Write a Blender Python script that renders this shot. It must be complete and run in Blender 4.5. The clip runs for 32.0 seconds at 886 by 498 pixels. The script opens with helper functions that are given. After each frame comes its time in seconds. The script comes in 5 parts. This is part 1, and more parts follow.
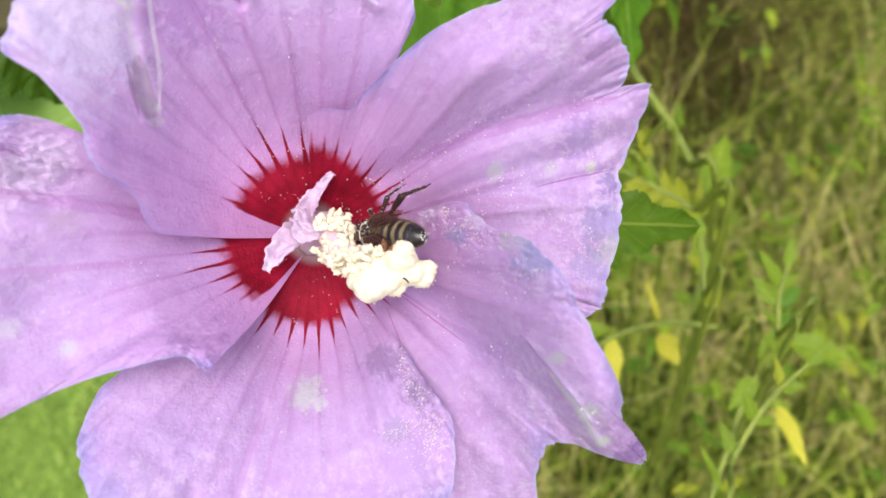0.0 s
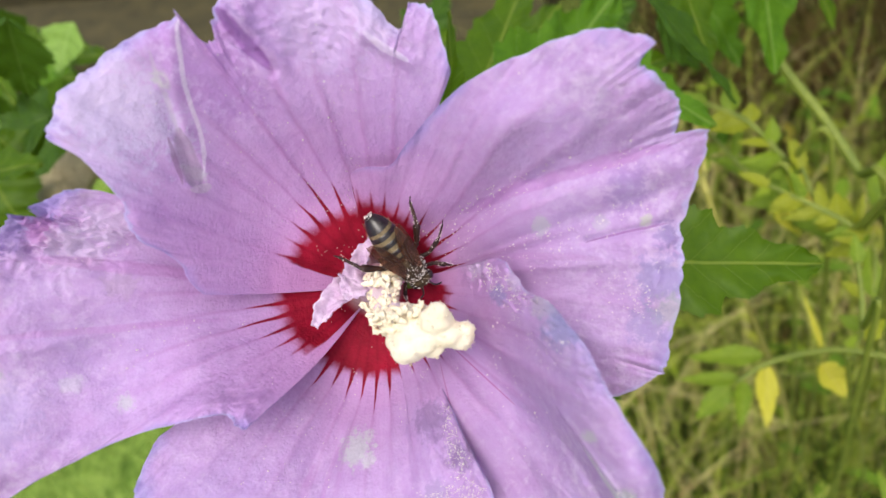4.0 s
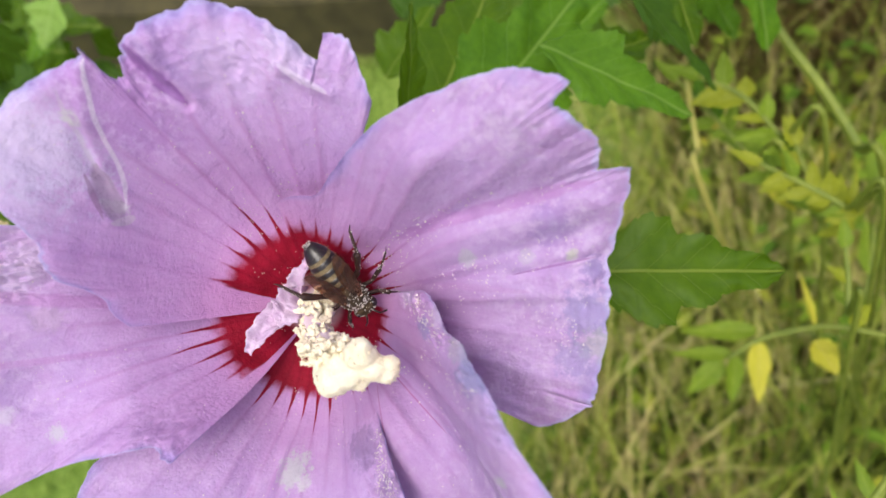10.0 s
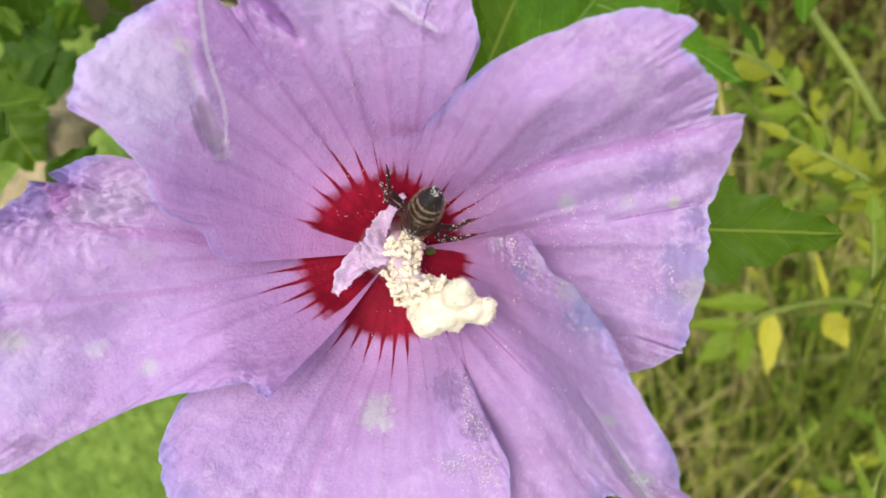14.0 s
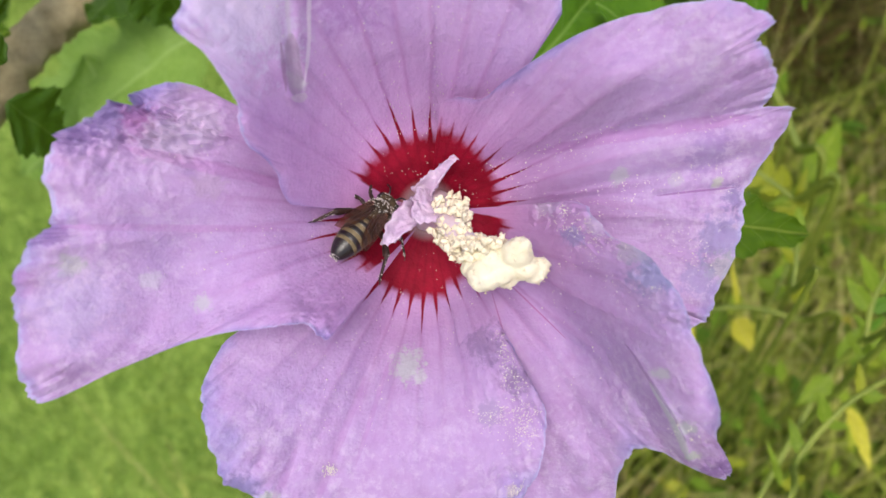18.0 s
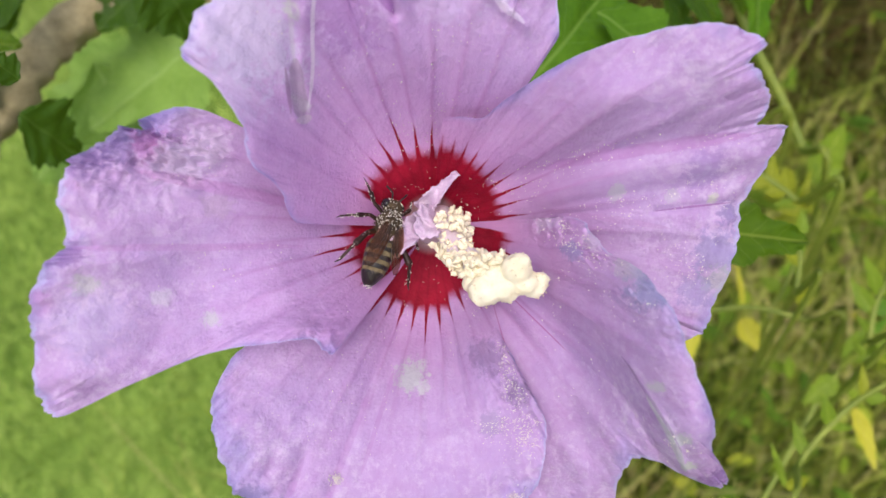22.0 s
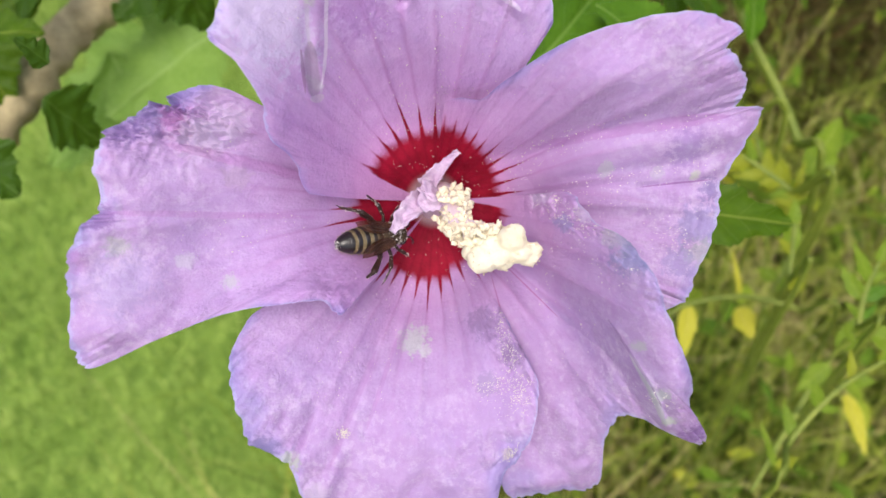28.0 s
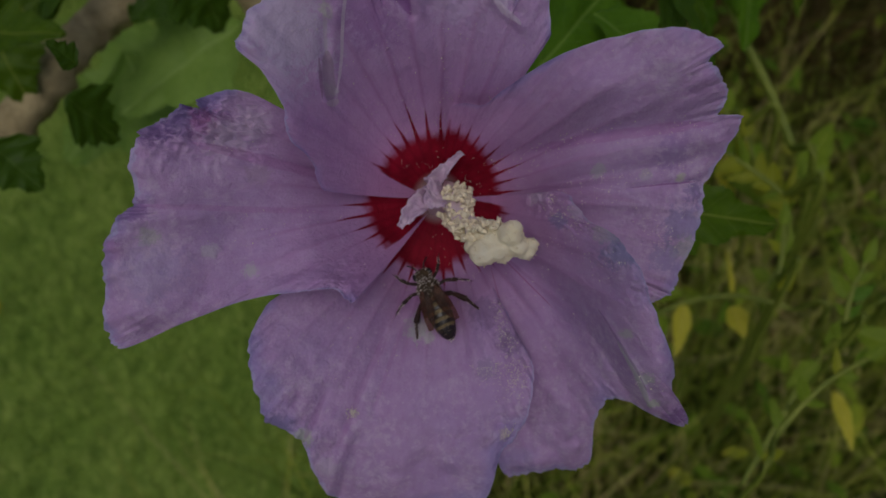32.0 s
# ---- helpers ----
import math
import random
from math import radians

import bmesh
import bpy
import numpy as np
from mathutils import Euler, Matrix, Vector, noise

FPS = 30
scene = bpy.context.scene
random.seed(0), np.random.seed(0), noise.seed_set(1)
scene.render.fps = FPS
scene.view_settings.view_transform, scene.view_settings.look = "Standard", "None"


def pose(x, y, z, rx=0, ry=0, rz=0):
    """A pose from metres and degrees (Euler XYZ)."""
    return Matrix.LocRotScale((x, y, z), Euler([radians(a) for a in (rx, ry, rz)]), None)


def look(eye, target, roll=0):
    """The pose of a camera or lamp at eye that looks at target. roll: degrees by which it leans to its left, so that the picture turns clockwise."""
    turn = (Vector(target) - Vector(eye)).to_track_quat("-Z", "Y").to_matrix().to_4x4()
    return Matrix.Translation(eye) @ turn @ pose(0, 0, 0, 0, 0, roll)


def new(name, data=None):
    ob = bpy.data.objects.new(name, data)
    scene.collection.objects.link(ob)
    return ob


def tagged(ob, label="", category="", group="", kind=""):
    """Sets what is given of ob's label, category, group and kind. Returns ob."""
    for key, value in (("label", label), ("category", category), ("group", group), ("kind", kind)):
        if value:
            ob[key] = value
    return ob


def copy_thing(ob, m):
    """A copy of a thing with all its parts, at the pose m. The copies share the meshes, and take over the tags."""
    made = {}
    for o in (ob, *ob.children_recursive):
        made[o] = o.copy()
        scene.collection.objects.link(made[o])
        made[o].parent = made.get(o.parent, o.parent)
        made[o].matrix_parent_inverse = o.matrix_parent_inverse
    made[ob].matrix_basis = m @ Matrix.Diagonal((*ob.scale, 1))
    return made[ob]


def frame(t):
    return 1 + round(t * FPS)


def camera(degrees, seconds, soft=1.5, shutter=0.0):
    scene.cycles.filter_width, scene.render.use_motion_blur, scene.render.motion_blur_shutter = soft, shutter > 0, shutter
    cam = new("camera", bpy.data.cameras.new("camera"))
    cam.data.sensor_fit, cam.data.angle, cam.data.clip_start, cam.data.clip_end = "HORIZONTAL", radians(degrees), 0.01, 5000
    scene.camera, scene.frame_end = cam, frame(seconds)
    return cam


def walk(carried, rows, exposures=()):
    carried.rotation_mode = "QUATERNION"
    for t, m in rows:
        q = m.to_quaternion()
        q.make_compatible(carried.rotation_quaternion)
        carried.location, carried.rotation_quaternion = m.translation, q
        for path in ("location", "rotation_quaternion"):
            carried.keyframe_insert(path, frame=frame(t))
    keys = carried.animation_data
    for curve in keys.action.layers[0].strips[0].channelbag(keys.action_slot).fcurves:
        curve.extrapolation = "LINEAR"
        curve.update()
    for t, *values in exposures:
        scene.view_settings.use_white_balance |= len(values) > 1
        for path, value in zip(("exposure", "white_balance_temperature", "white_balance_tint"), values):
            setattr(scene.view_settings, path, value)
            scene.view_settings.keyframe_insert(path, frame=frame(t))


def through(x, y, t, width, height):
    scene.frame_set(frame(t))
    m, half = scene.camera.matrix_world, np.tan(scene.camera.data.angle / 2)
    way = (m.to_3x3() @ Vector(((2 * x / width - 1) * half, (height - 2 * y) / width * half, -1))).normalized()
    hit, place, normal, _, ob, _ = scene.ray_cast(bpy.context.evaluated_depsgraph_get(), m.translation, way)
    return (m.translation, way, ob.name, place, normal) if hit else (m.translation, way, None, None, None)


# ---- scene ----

# camera: a phone held about a hand's width from the flower
cam = camera(61.8, 32.0, soft=1.5)
cam.data.dof.use_dof = True
cam.data.dof.focus_distance = 0.098
cam.data.dof.aperture_fstop = 25.0
PATH = [
    (0.0, (0.02280, -0.06242, 0.98207), (-0.0244, 0.5310, 0.1786), -2.88),
    (0.5, (0.03877, -0.06105, 0.98626), (-0.0424, 0.5301, 0.1838), -7.17),
    (1.0, (0.04211, -0.06033, 0.99008), (-0.1250, 0.5275, 0.1985), -14.39),
    (1.5, (0.04905, -0.06158, 0.99135), (-0.1856, 0.5197, 0.2122), -19.06),
    (2.0, (0.05443, -0.06219, 0.98681), (-0.2256, 0.5196, 0.2232), -21.48),
    (2.5, (0.04936, -0.05871, 0.98534), (-0.2486, 0.5145, 0.2220), -21.73),
    (3.0, (0.04053, -0.05722, 0.98533), (-0.2454, 0.5185, 0.2193), -20.66),
    (3.5, (0.03697, -0.05336, 0.98198), (-0.2406, 0.5215, 0.2122), -20.06),
    (5.5, (0.04009, -0.05477, 0.98126), (-0.2378, 0.5013, 0.1980), -19.83),
    (6.0, (0.03803, -0.05494, 0.97977), (-0.2332, 0.5061, 0.1976), -19.35),
    (6.5, (0.03766, -0.05552, 0.98028), (-0.2317, 0.5037, 0.1963), -19.34),
    (7.0, (0.04071, -0.05364, 0.98044), (-0.2326, 0.5024, 0.1955), -19.79),
    (7.5, (0.04075, -0.05389, 0.97872), (-0.2313, 0.5019, 0.1931), -19.61),
    (8.0, (0.04106, -0.05218, 0.98167), (-0.2326, 0.4973, 0.1922), -19.77),
    (8.5, (0.04258, -0.05199, 0.98220), (-0.2340, 0.4942, 0.1915), -19.58),
    (9.0, (0.04549, -0.04974, 0.98268), (-0.2347, 0.4946, 0.1920), -20.47),
    (9.5, (0.05134, -0.04715, 0.97941), (-0.2378, 0.4994, 0.1935), -22.18),
    (10.0, (0.04718, -0.04324, 0.98346), (-0.2538, 0.4667, 0.1776), -23.88),
    (10.5, (0.04526, -0.04364, 0.98182), (-0.2568, 0.4487, 0.1655), -24.38),
    (11.0, (0.04613, -0.04289, 0.98637), (-0.2609, 0.4380, 0.1651), -24.95),
    (11.5, (0.04797, -0.04555, 0.98378), (-0.2612, 0.4388, 0.1654), -24.58),
    (12.0, (0.04402, -0.04574, 0.98487), (-0.2588, 0.4367, 0.1629), -24.18),
    (12.5, (0.04556, -0.04824, 0.98118), (-0.2583, 0.4404, 0.1633), -24.40),
    (13.0, (0.04525, -0.04701, 0.98233), (-0.2579, 0.4364, 0.1611), -24.51),
    (13.5, (0.04194, -0.04816, 0.98391), (-0.2598, 0.4296, 0.1589), -24.55),
    (15.5, (0.01638, -0.05082, 0.98551), (-0.1166, 0.4768, 0.1465), -4.59),
    (16.0, (0.01631, -0.05353, 0.98438), (-0.1081, 0.4693, 0.1411), -3.97),
    (16.5, (0.01381, -0.05665, 0.98670), (-0.1112, 0.4621, 0.1410), -3.69),
    (17.0, (0.01846, -0.05772, 0.98733), (-0.1129, 0.4590, 0.1413), -4.14),
    (17.5, (0.01686, -0.05844, 0.98614), (-0.1125, 0.4566, 0.1388), -3.93),
    (18.0, (0.01671, -0.05868, 0.98791), (-0.1137, 0.4521, 0.1382), -4.19),
    (18.5, (0.01816, -0.05986, 0.98830), (-0.1164, 0.4496, 0.1384), -4.63),
    (19.0, (0.01709, -0.05901, 0.98813), (-0.1175, 0.4493, 0.1375), -4.98),
    (19.5, (0.01532, -0.05912, 0.98758), (-0.1198, 0.4476, 0.1361), -4.81),
    (20.0, (0.01491, -0.05959, 0.99146), (-0.1218, 0.4447, 0.1388), -4.74),
    (20.5, (0.01650, -0.05906, 0.99044), (-0.1244, 0.4455, 0.1386), -5.35),
    (21.0, (0.01707, -0.05834, 0.98985), (-0.1242, 0.4469, 0.1385), -5.11),
    (21.5, (0.02001, -0.05986, 0.98937), (-0.1246, 0.4475, 0.1399), -5.55),
    (22.0, (0.01751, -0.05765, 0.99115), (-0.1234, 0.4461, 0.1388), -5.59),
    (22.5, (0.01906, -0.05997, 0.99182), (-0.1248, 0.4431, 0.1396), -5.50),
    (23.0, (0.01896, -0.05798, 0.99354), (-0.1231, 0.4436, 0.1402), -5.74),
    (23.5, (0.01750, -0.05805, 0.99347), (-0.1236, 0.4443, 0.1404), -5.72),
    (24.0, (0.01795, -0.05836, 0.99349), (-0.1244, 0.4433, 0.1402), -5.69),
    (24.5, (0.01931, -0.05774, 0.99390), (-0.1258, 0.4420, 0.1400), -6.17),
    (25.0, (0.01807, -0.05884, 0.99185), (-0.1261, 0.4423, 0.1386), -6.07),
    (25.5, (0.01609, -0.05951, 0.99156), (-0.1254, 0.4417, 0.1379), -5.79),
    (27.5, (0.01939, -0.06277, 0.99624), (-0.1275, 0.4341, 0.1409), -5.73),
    (28.0, (0.01952, -0.06411, 0.99567), (-0.1273, 0.4343, 0.1412), -5.74),
    (28.5, (0.01899, -0.06576, 0.99699), (-0.1289, 0.4325, 0.1426), -5.46),
    (29.0, (0.01784, -0.06602, 0.99868), (-0.1282, 0.4312, 0.1434), -5.24),
    (29.5, (0.01732, -0.06660, 0.99934), (-0.1282, 0.4321, 0.1449), -4.96),
    (30.0, (0.02051, -0.06669, 0.99984), (-0.1284, 0.4334, 0.1468), -5.55),
    (30.5, (0.02074, -0.06790, 0.99977), (-0.1289, 0.4328, 0.1472), -5.57),
    (31.0, (0.01996, -0.06608, 0.99988), (-0.1266, 0.4313, 0.1448), -5.05),
    (31.5, (0.01988, -0.06709, 0.99944), (-0.1263, 0.4312, 0.1448), -4.93),
    (32.0, (0.02038, -0.06885, 1.00224), (-0.1271, 0.4282, 0.1471), -5.18),
]
FADE = [(0.0, 1.05), (0.5, 1.15), (1.0, 1.1), (2.0, 0.95), (3.0, 0.85), (13.5, 0.8), (16.0, 0.70), (24.0, 0.75), (28.0, 0.83), (31.1, 0.85), (31.5, 0.49), (32.0, -1.33)]
walk(cam, [(t, look(eye, target, roll)) for t, eye, target, roll in PATH], FADE)

# daylight: a bright, hazy sky and a soft sun
SUN_EL, SUN_AZ = 64.0, 172.0
world = bpy.data.worlds.new("world")
scene.world = world
world.use_nodes = True
wn = world.node_tree
sky = wn.nodes.new("ShaderNodeTexSky")
sky.sky_type, sky.sun_disc = "NISHITA", False
sky.sun_elevation, sky.sun_rotation = radians(SUN_EL), radians(SUN_AZ)
sky.dust_density = 4.0
wn.links.new(sky.outputs[0], wn.nodes["Background"].inputs[0])
wn.nodes["Background"].inputs[1].default_value = 0.12
sun = new("sun", bpy.data.lights.new("sun", "SUN"))
sun.data.energy, sun.data.angle, sun.data.color = 1.1, radians(30), (1.0, 0.98, 0.96)
sun.matrix_world = look(Vector((0, 0, 3)), Vector((0, 0, 3)) - Vector((math.sin(radians(SUN_AZ)) * math.cos(radians(SUN_EL)), math.cos(radians(SUN_AZ)) * math.cos(radians(SUN_EL)), math.sin(radians(SUN_EL)))))

# the flower's own frame: throat at its origin, z out of the flower, millimetres scaled to metres
MM = 0.001
FLOWER = Matrix(((0.98060, -0.13509, 0.14205, 0.0), (0.18896, 0.84424, -0.50155, 0.0), (-0.05217, 0.51866, 0.85339, 0.9), (0, 0, 0, 1)))


def spot(x, y, z):
    """A place in the world from millimetres in the flower's frame."""
    return FLOWER @ Vector((x * MM, y * MM, z * MM))


# ---- materials ----
class Nodes:
    """A node material, written as a chain of sums."""

    def __init__(self, name):
        self.mat = bpy.data.materials.new(name)
        self.mat.use_nodes = True
        self.tree = self.mat.node_tree
        self.bsdf = self.tree.nodes["Principled BSDF"]

    def put(self, socket, value):
        if isinstance(value, bpy.types.NodeSocket):
            self.tree.links.new(value, socket)
        elif isinstance(value, tuple) and len(value) == 3 and socket.type == "RGBA":
            socket.default_value = (*value, 1)
        else:
            socket.default_value = value

    def node(self, kind, *values, **settings):
        n = self.tree.nodes.new("ShaderNode" + kind)
        for key, value in settings.items():
            setattr(n, key, value)
        for i, v in enumerate(values):
            if v is not None:
                self.put(n.inputs[i], v)
        return n

    def math(self, op, a, b=0.0, c=0.0):
        return self.node("Math", a, b, c, operation=op).outputs[0]

    def coords(self, which="Object"):
        return self.node("TexCoord").outputs[which]

    def noise(self, scale, detail=3.0, vector=None, rough=0.55):
        return self.node("TexNoise", vector or self.coords(), None, scale, detail, rough).outputs[0]

    def step(self, value, low, high, to_low=0.0, to_high=1.0):
        n = self.node("MapRange", value, low, high, to_low, to_high)
        n.interpolation_type = "SMOOTHSTEP"
        return n.outputs[0]

    def mix(self, factor, a, b):
        n = self.node("Mix")
        n.data_type = "RGBA"
        self.put(n.inputs[0], factor)
        self.put(n.inputs[6], a)
        self.put(n.inputs[7], b)
        return n.outputs[2]

    def ramp(self, factor, *stops):
        n = self.node("ValToRGB", factor)
        while len(n.color_ramp.elements) < len(stops):
            n.color_ramp.elements.new(0.5)
        for e, (at, colour) in zip(n.color_ramp.elements, stops):
            e.position, e.color = at, (*colour, 1)
        return n.outputs[0]

    def bump(self, height, strength=0.3, distance=0.001):
        b = self.node("Bump")
        b.inputs["Strength"].default_value, b.inputs["Distance"].default_value = strength, distance
        self.put(b.inputs["Height"], height)
        self.put(self.bsdf.inputs["Normal"], b.outputs[0])
        return b.outputs[0]

    def done(self, colour, rough=0.6, through=0.0, through_colour=None, specular=0.4):
        self.put(self.bsdf.inputs["Base Color"], colour)
        self.put(self.bsdf.inputs["Roughness"], rough)
        self.bsdf.inputs["Specular IOR Level"].default_value = specular
        if through:
            t = self.node("BsdfTranslucent", through_colour or colour)
            m = self.node("MixShader", through, self.bsdf.outputs[0], t.outputs[0])
            self.tree.links.new(m.outputs[0], self.tree.nodes["Material Output"].inputs[0])
        return self.mat


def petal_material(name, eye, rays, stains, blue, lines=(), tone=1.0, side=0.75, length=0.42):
    """Lilac petal: a crimson eye that runs out in rays, darker veins, stains (x, y, radius in mm, colour)."""
    n = Nodes(name)
    at = n.coords()
    uv = n.node("SeparateXYZ", n.coords("UV"))
    u, v = uv.outputs[0], uv.outputs[1]
    wob = n.noise(240, 2)
    uu = n.math("ADD", n.math("MULTIPLY", u, rays), n.math("MULTIPLY", n.math("SUBTRACT", wob, 0.5), 0.22))
    ridge = n.math("ABSOLUTE", n.math("COSINE", n.math("MULTIPLY", uu, math.pi)))
    which = n.node("TexNoise", None, uu, 1.3, 0.0, noise_dimensions="1D").outputs[0]
    flank = n.step(n.math("ABSOLUTE", u), side + 0.20, side)
    which = n.math("MULTIPLY", n.step(which, 0.3, 0.7, 0.45, 1.3), flank)
    which = n.math("MULTIPLY", which, n.step(n.math("ABSOLUTE", u), 1.05, 0.35, 0.30, 1.0))
    fine = n.noise(2300, 4, rough=0.65)
    broad = n.noise(70, 3)
    middle = n.noise(330, 4)
    grain = n.node("CombineXYZ", n.math("MULTIPLY", u, 16.0), n.math("MULTIPLY", v, 5.0), 0.0).outputs[0]
    streak = n.noise(2.2, 4, grain)
    base = n.ramp(middle, (0.25, (0.57, 0.355, 0.66)), (0.5, (0.61, 0.400, 0.70)), (0.75, (0.65, 0.455, 0.75)))
    base = n.mix(n.step(v, 0.25, 0.70, 0.5, 0.0), base, (0.67, 0.325, 0.62))
    base = n.mix(n.math("MULTIPLY", n.step(broad, 0.45, 0.75), blue), base, (0.55, 0.39, 0.72))
    base = n.mix(n.math("MULTIPLY", n.step(streak, 0.46, 0.72), 0.20), base, (0.48, 0.23, 0.55))
    base = n.mix(n.math("MULTIPLY", n.step(fine, 0.50, 0.74), 0.18), base, (0.44, 0.24, 0.54))
    # papery, bleached crinkles that thicken towards the rim
    pale = n.math("ADD", n.math("MULTIPLY", n.noise(900, 5, rough=0.72), 0.7), n.math("MULTIPLY", n.noise(120, 3), 0.3))
    base = n.mix(n.math("MULTIPLY", n.step(pale, 0.46, 0.66), n.step(v, 0.40, 0.90, 0.08, 0.50)), base, (0.82, 0.70, 0.86))
    # the rim turns blue and dry
    rim = n.node("Attribute", attribute_name="rim").outputs["Fac"]
    base = n.mix(n.math("MULTIPLY", n.step(n.math("ADD", rim, n.math("MULTIPLY", n.math("SUBTRACT", broad, 0.5), 0.5)), 0.93, 1.04), 0.5), base, (0.44, 0.37, 0.74))
    frayed = n.step(n.math("ADD", rim, n.math("MULTIPLY", n.math("SUBTRACT", n.noise(620, 3), 0.5), 0.05)), 0.982, 0.995)
    base = n.mix(n.math("MULTIPLY", frayed, n.step(v, 0.35, 0.50, 0.0, 0.55)), base, (0.62, 0.60, 0.86))
    rag = n.math("MULTIPLY", n.step(n.math("ADD", rim, n.math("MULTIPLY", n.math("SUBTRACT", middle, 0.5), 0.25)), 0.955, 1.02), n.step(broad, 0.42, 0.6))
    base = n.mix(n.math("MULTIPLY", rag, 0.45), base, (0.20, 0.15, 0.46))
    # veins
    vein = n.math("MULTIPLY", n.math("POWER", ridge, 30.0), n.step(v, 0.22, length * 2.0, 0.42, 0.0))
    vein = n.math("MULTIPLY", vein, which)
    base = n.mix(vein, base, (0.42, 0.15, 0.42))
    flat = n.node("VectorMath", at, (1, 1, 0), operation="MULTIPLY").outputs[0]
    for x, y, r, colour, strength in stains:
        d = n.node("VectorMath", flat, (x * MM, y * MM, 0), operation="DISTANCE").outputs["Value"]
        d = n.math("ADD", n.math("DIVIDE", d, r * MM), n.math("MULTIPLY", n.math("SUBTRACT", n.noise(900, 6, rough=0.75), 0.5), 3.0))
        base = n.mix(n.math("MULTIPLY", n.step(d, 1.08, 0.5), strength * 0.9), base, colour)
    # veins, scars and streaks; along the folds, light and shade put into colour
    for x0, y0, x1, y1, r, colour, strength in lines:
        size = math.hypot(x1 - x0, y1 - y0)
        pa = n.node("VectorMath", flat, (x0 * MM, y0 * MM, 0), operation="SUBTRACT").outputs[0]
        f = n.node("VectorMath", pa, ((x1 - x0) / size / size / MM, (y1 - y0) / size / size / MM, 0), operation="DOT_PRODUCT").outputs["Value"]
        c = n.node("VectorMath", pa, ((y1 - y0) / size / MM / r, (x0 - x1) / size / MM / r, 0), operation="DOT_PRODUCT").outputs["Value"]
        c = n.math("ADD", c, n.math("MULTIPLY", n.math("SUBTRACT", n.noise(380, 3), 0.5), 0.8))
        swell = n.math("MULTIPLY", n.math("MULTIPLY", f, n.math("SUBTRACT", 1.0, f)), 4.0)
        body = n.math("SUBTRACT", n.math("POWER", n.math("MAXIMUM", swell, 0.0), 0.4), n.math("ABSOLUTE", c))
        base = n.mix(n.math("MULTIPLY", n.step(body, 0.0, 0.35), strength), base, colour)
    # tone lifts or dims a whole petal: shading put into its colour
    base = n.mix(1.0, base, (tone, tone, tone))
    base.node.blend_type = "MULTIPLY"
    # crimson eye, drawn in towards the petal's flanks, with a soft fringe and long thin rays
    tip = n.math("MULTIPLY", n.math("POWER", ridge, 9.0), which)
    spike = n.math("MULTIPLY", n.math("POWER", ridge, 30.0), n.math("MULTIPLY", which, 0.052))
    reach = n.math("MULTIPLY", n.math("ADD", n.math("MULTIPLY", flank, 0.72), 0.28), eye + 0.012)
    edge = n.math("ADD", n.math("ADD", n.math("MULTIPLY", tip, 0.034), spike), reach)
    edge = n.math("ADD", edge, n.math("MULTIPLY", n.math("SUBTRACT", n.noise(700, 3), 0.5), 0.035))
    red = n.step(n.math("SUBTRACT", v, edge), -0.030, 0.014, 1.0, 0.0)
    crimson = n.ramp(n.noise(300, 3), (0.3, (0.24, 0.004, 0.018)), (0.7, (0.42, 0.007, 0.034)))
    crimson = n.mix(n.math("MULTIPLY", n.math("POWER", ridge, 6.0), 0.35), crimson, (0.20, 0.002, 0.018))
    base = n.mix(n.step(v, 0.22, 0.34, 0.35, 0.0), base, (0.68, 0.26, 0.52))
    base = n.mix(red, base, crimson)
    base = n.mix(n.step(v, 0.115, 0.07, 0.0, 0.7), base, (0.78, 0.62, 0.62))
    crinkle = n.node("TexVoronoi", at, None, 900.0, feature="DISTANCE_TO_EDGE").outputs[0]
    height = n.math("ADD", n.math("MULTIPLY", fine, 0.5), n.math("ADD", middle, n.math("MULTIPLY", n.math("MULTIPLY", n.math("POWER", ridge, 8.0), n.step(v, 0.3, 0.5)), -0.5)))
    height = n.math("ADD", height, n.math("MULTIPLY", crinkle, n.step(v, 0.40, 0.9, 0.0, 0.35)))
    n.bump(height, 0.7, 0.0006)
    return n.done(base, 0.6, 0.32, specular=0.2)


def plain(name, dark, light, scale, rough=0.6, through=0.0, bump=0.3, depth=0.0005, specular=0.4):
    n = Nodes(name)
    tone = n.math("ADD", n.math("MULTIPLY", n.noise(scale, 4), 0.7), n.math("MULTIPLY", n.noise(scale * 7, 3), 0.3))
    n.bump(tone, bump, depth)
    return n.done(n.ramp(tone, (0.32, dark), (0.68, light)), rough, through, specular=specular)


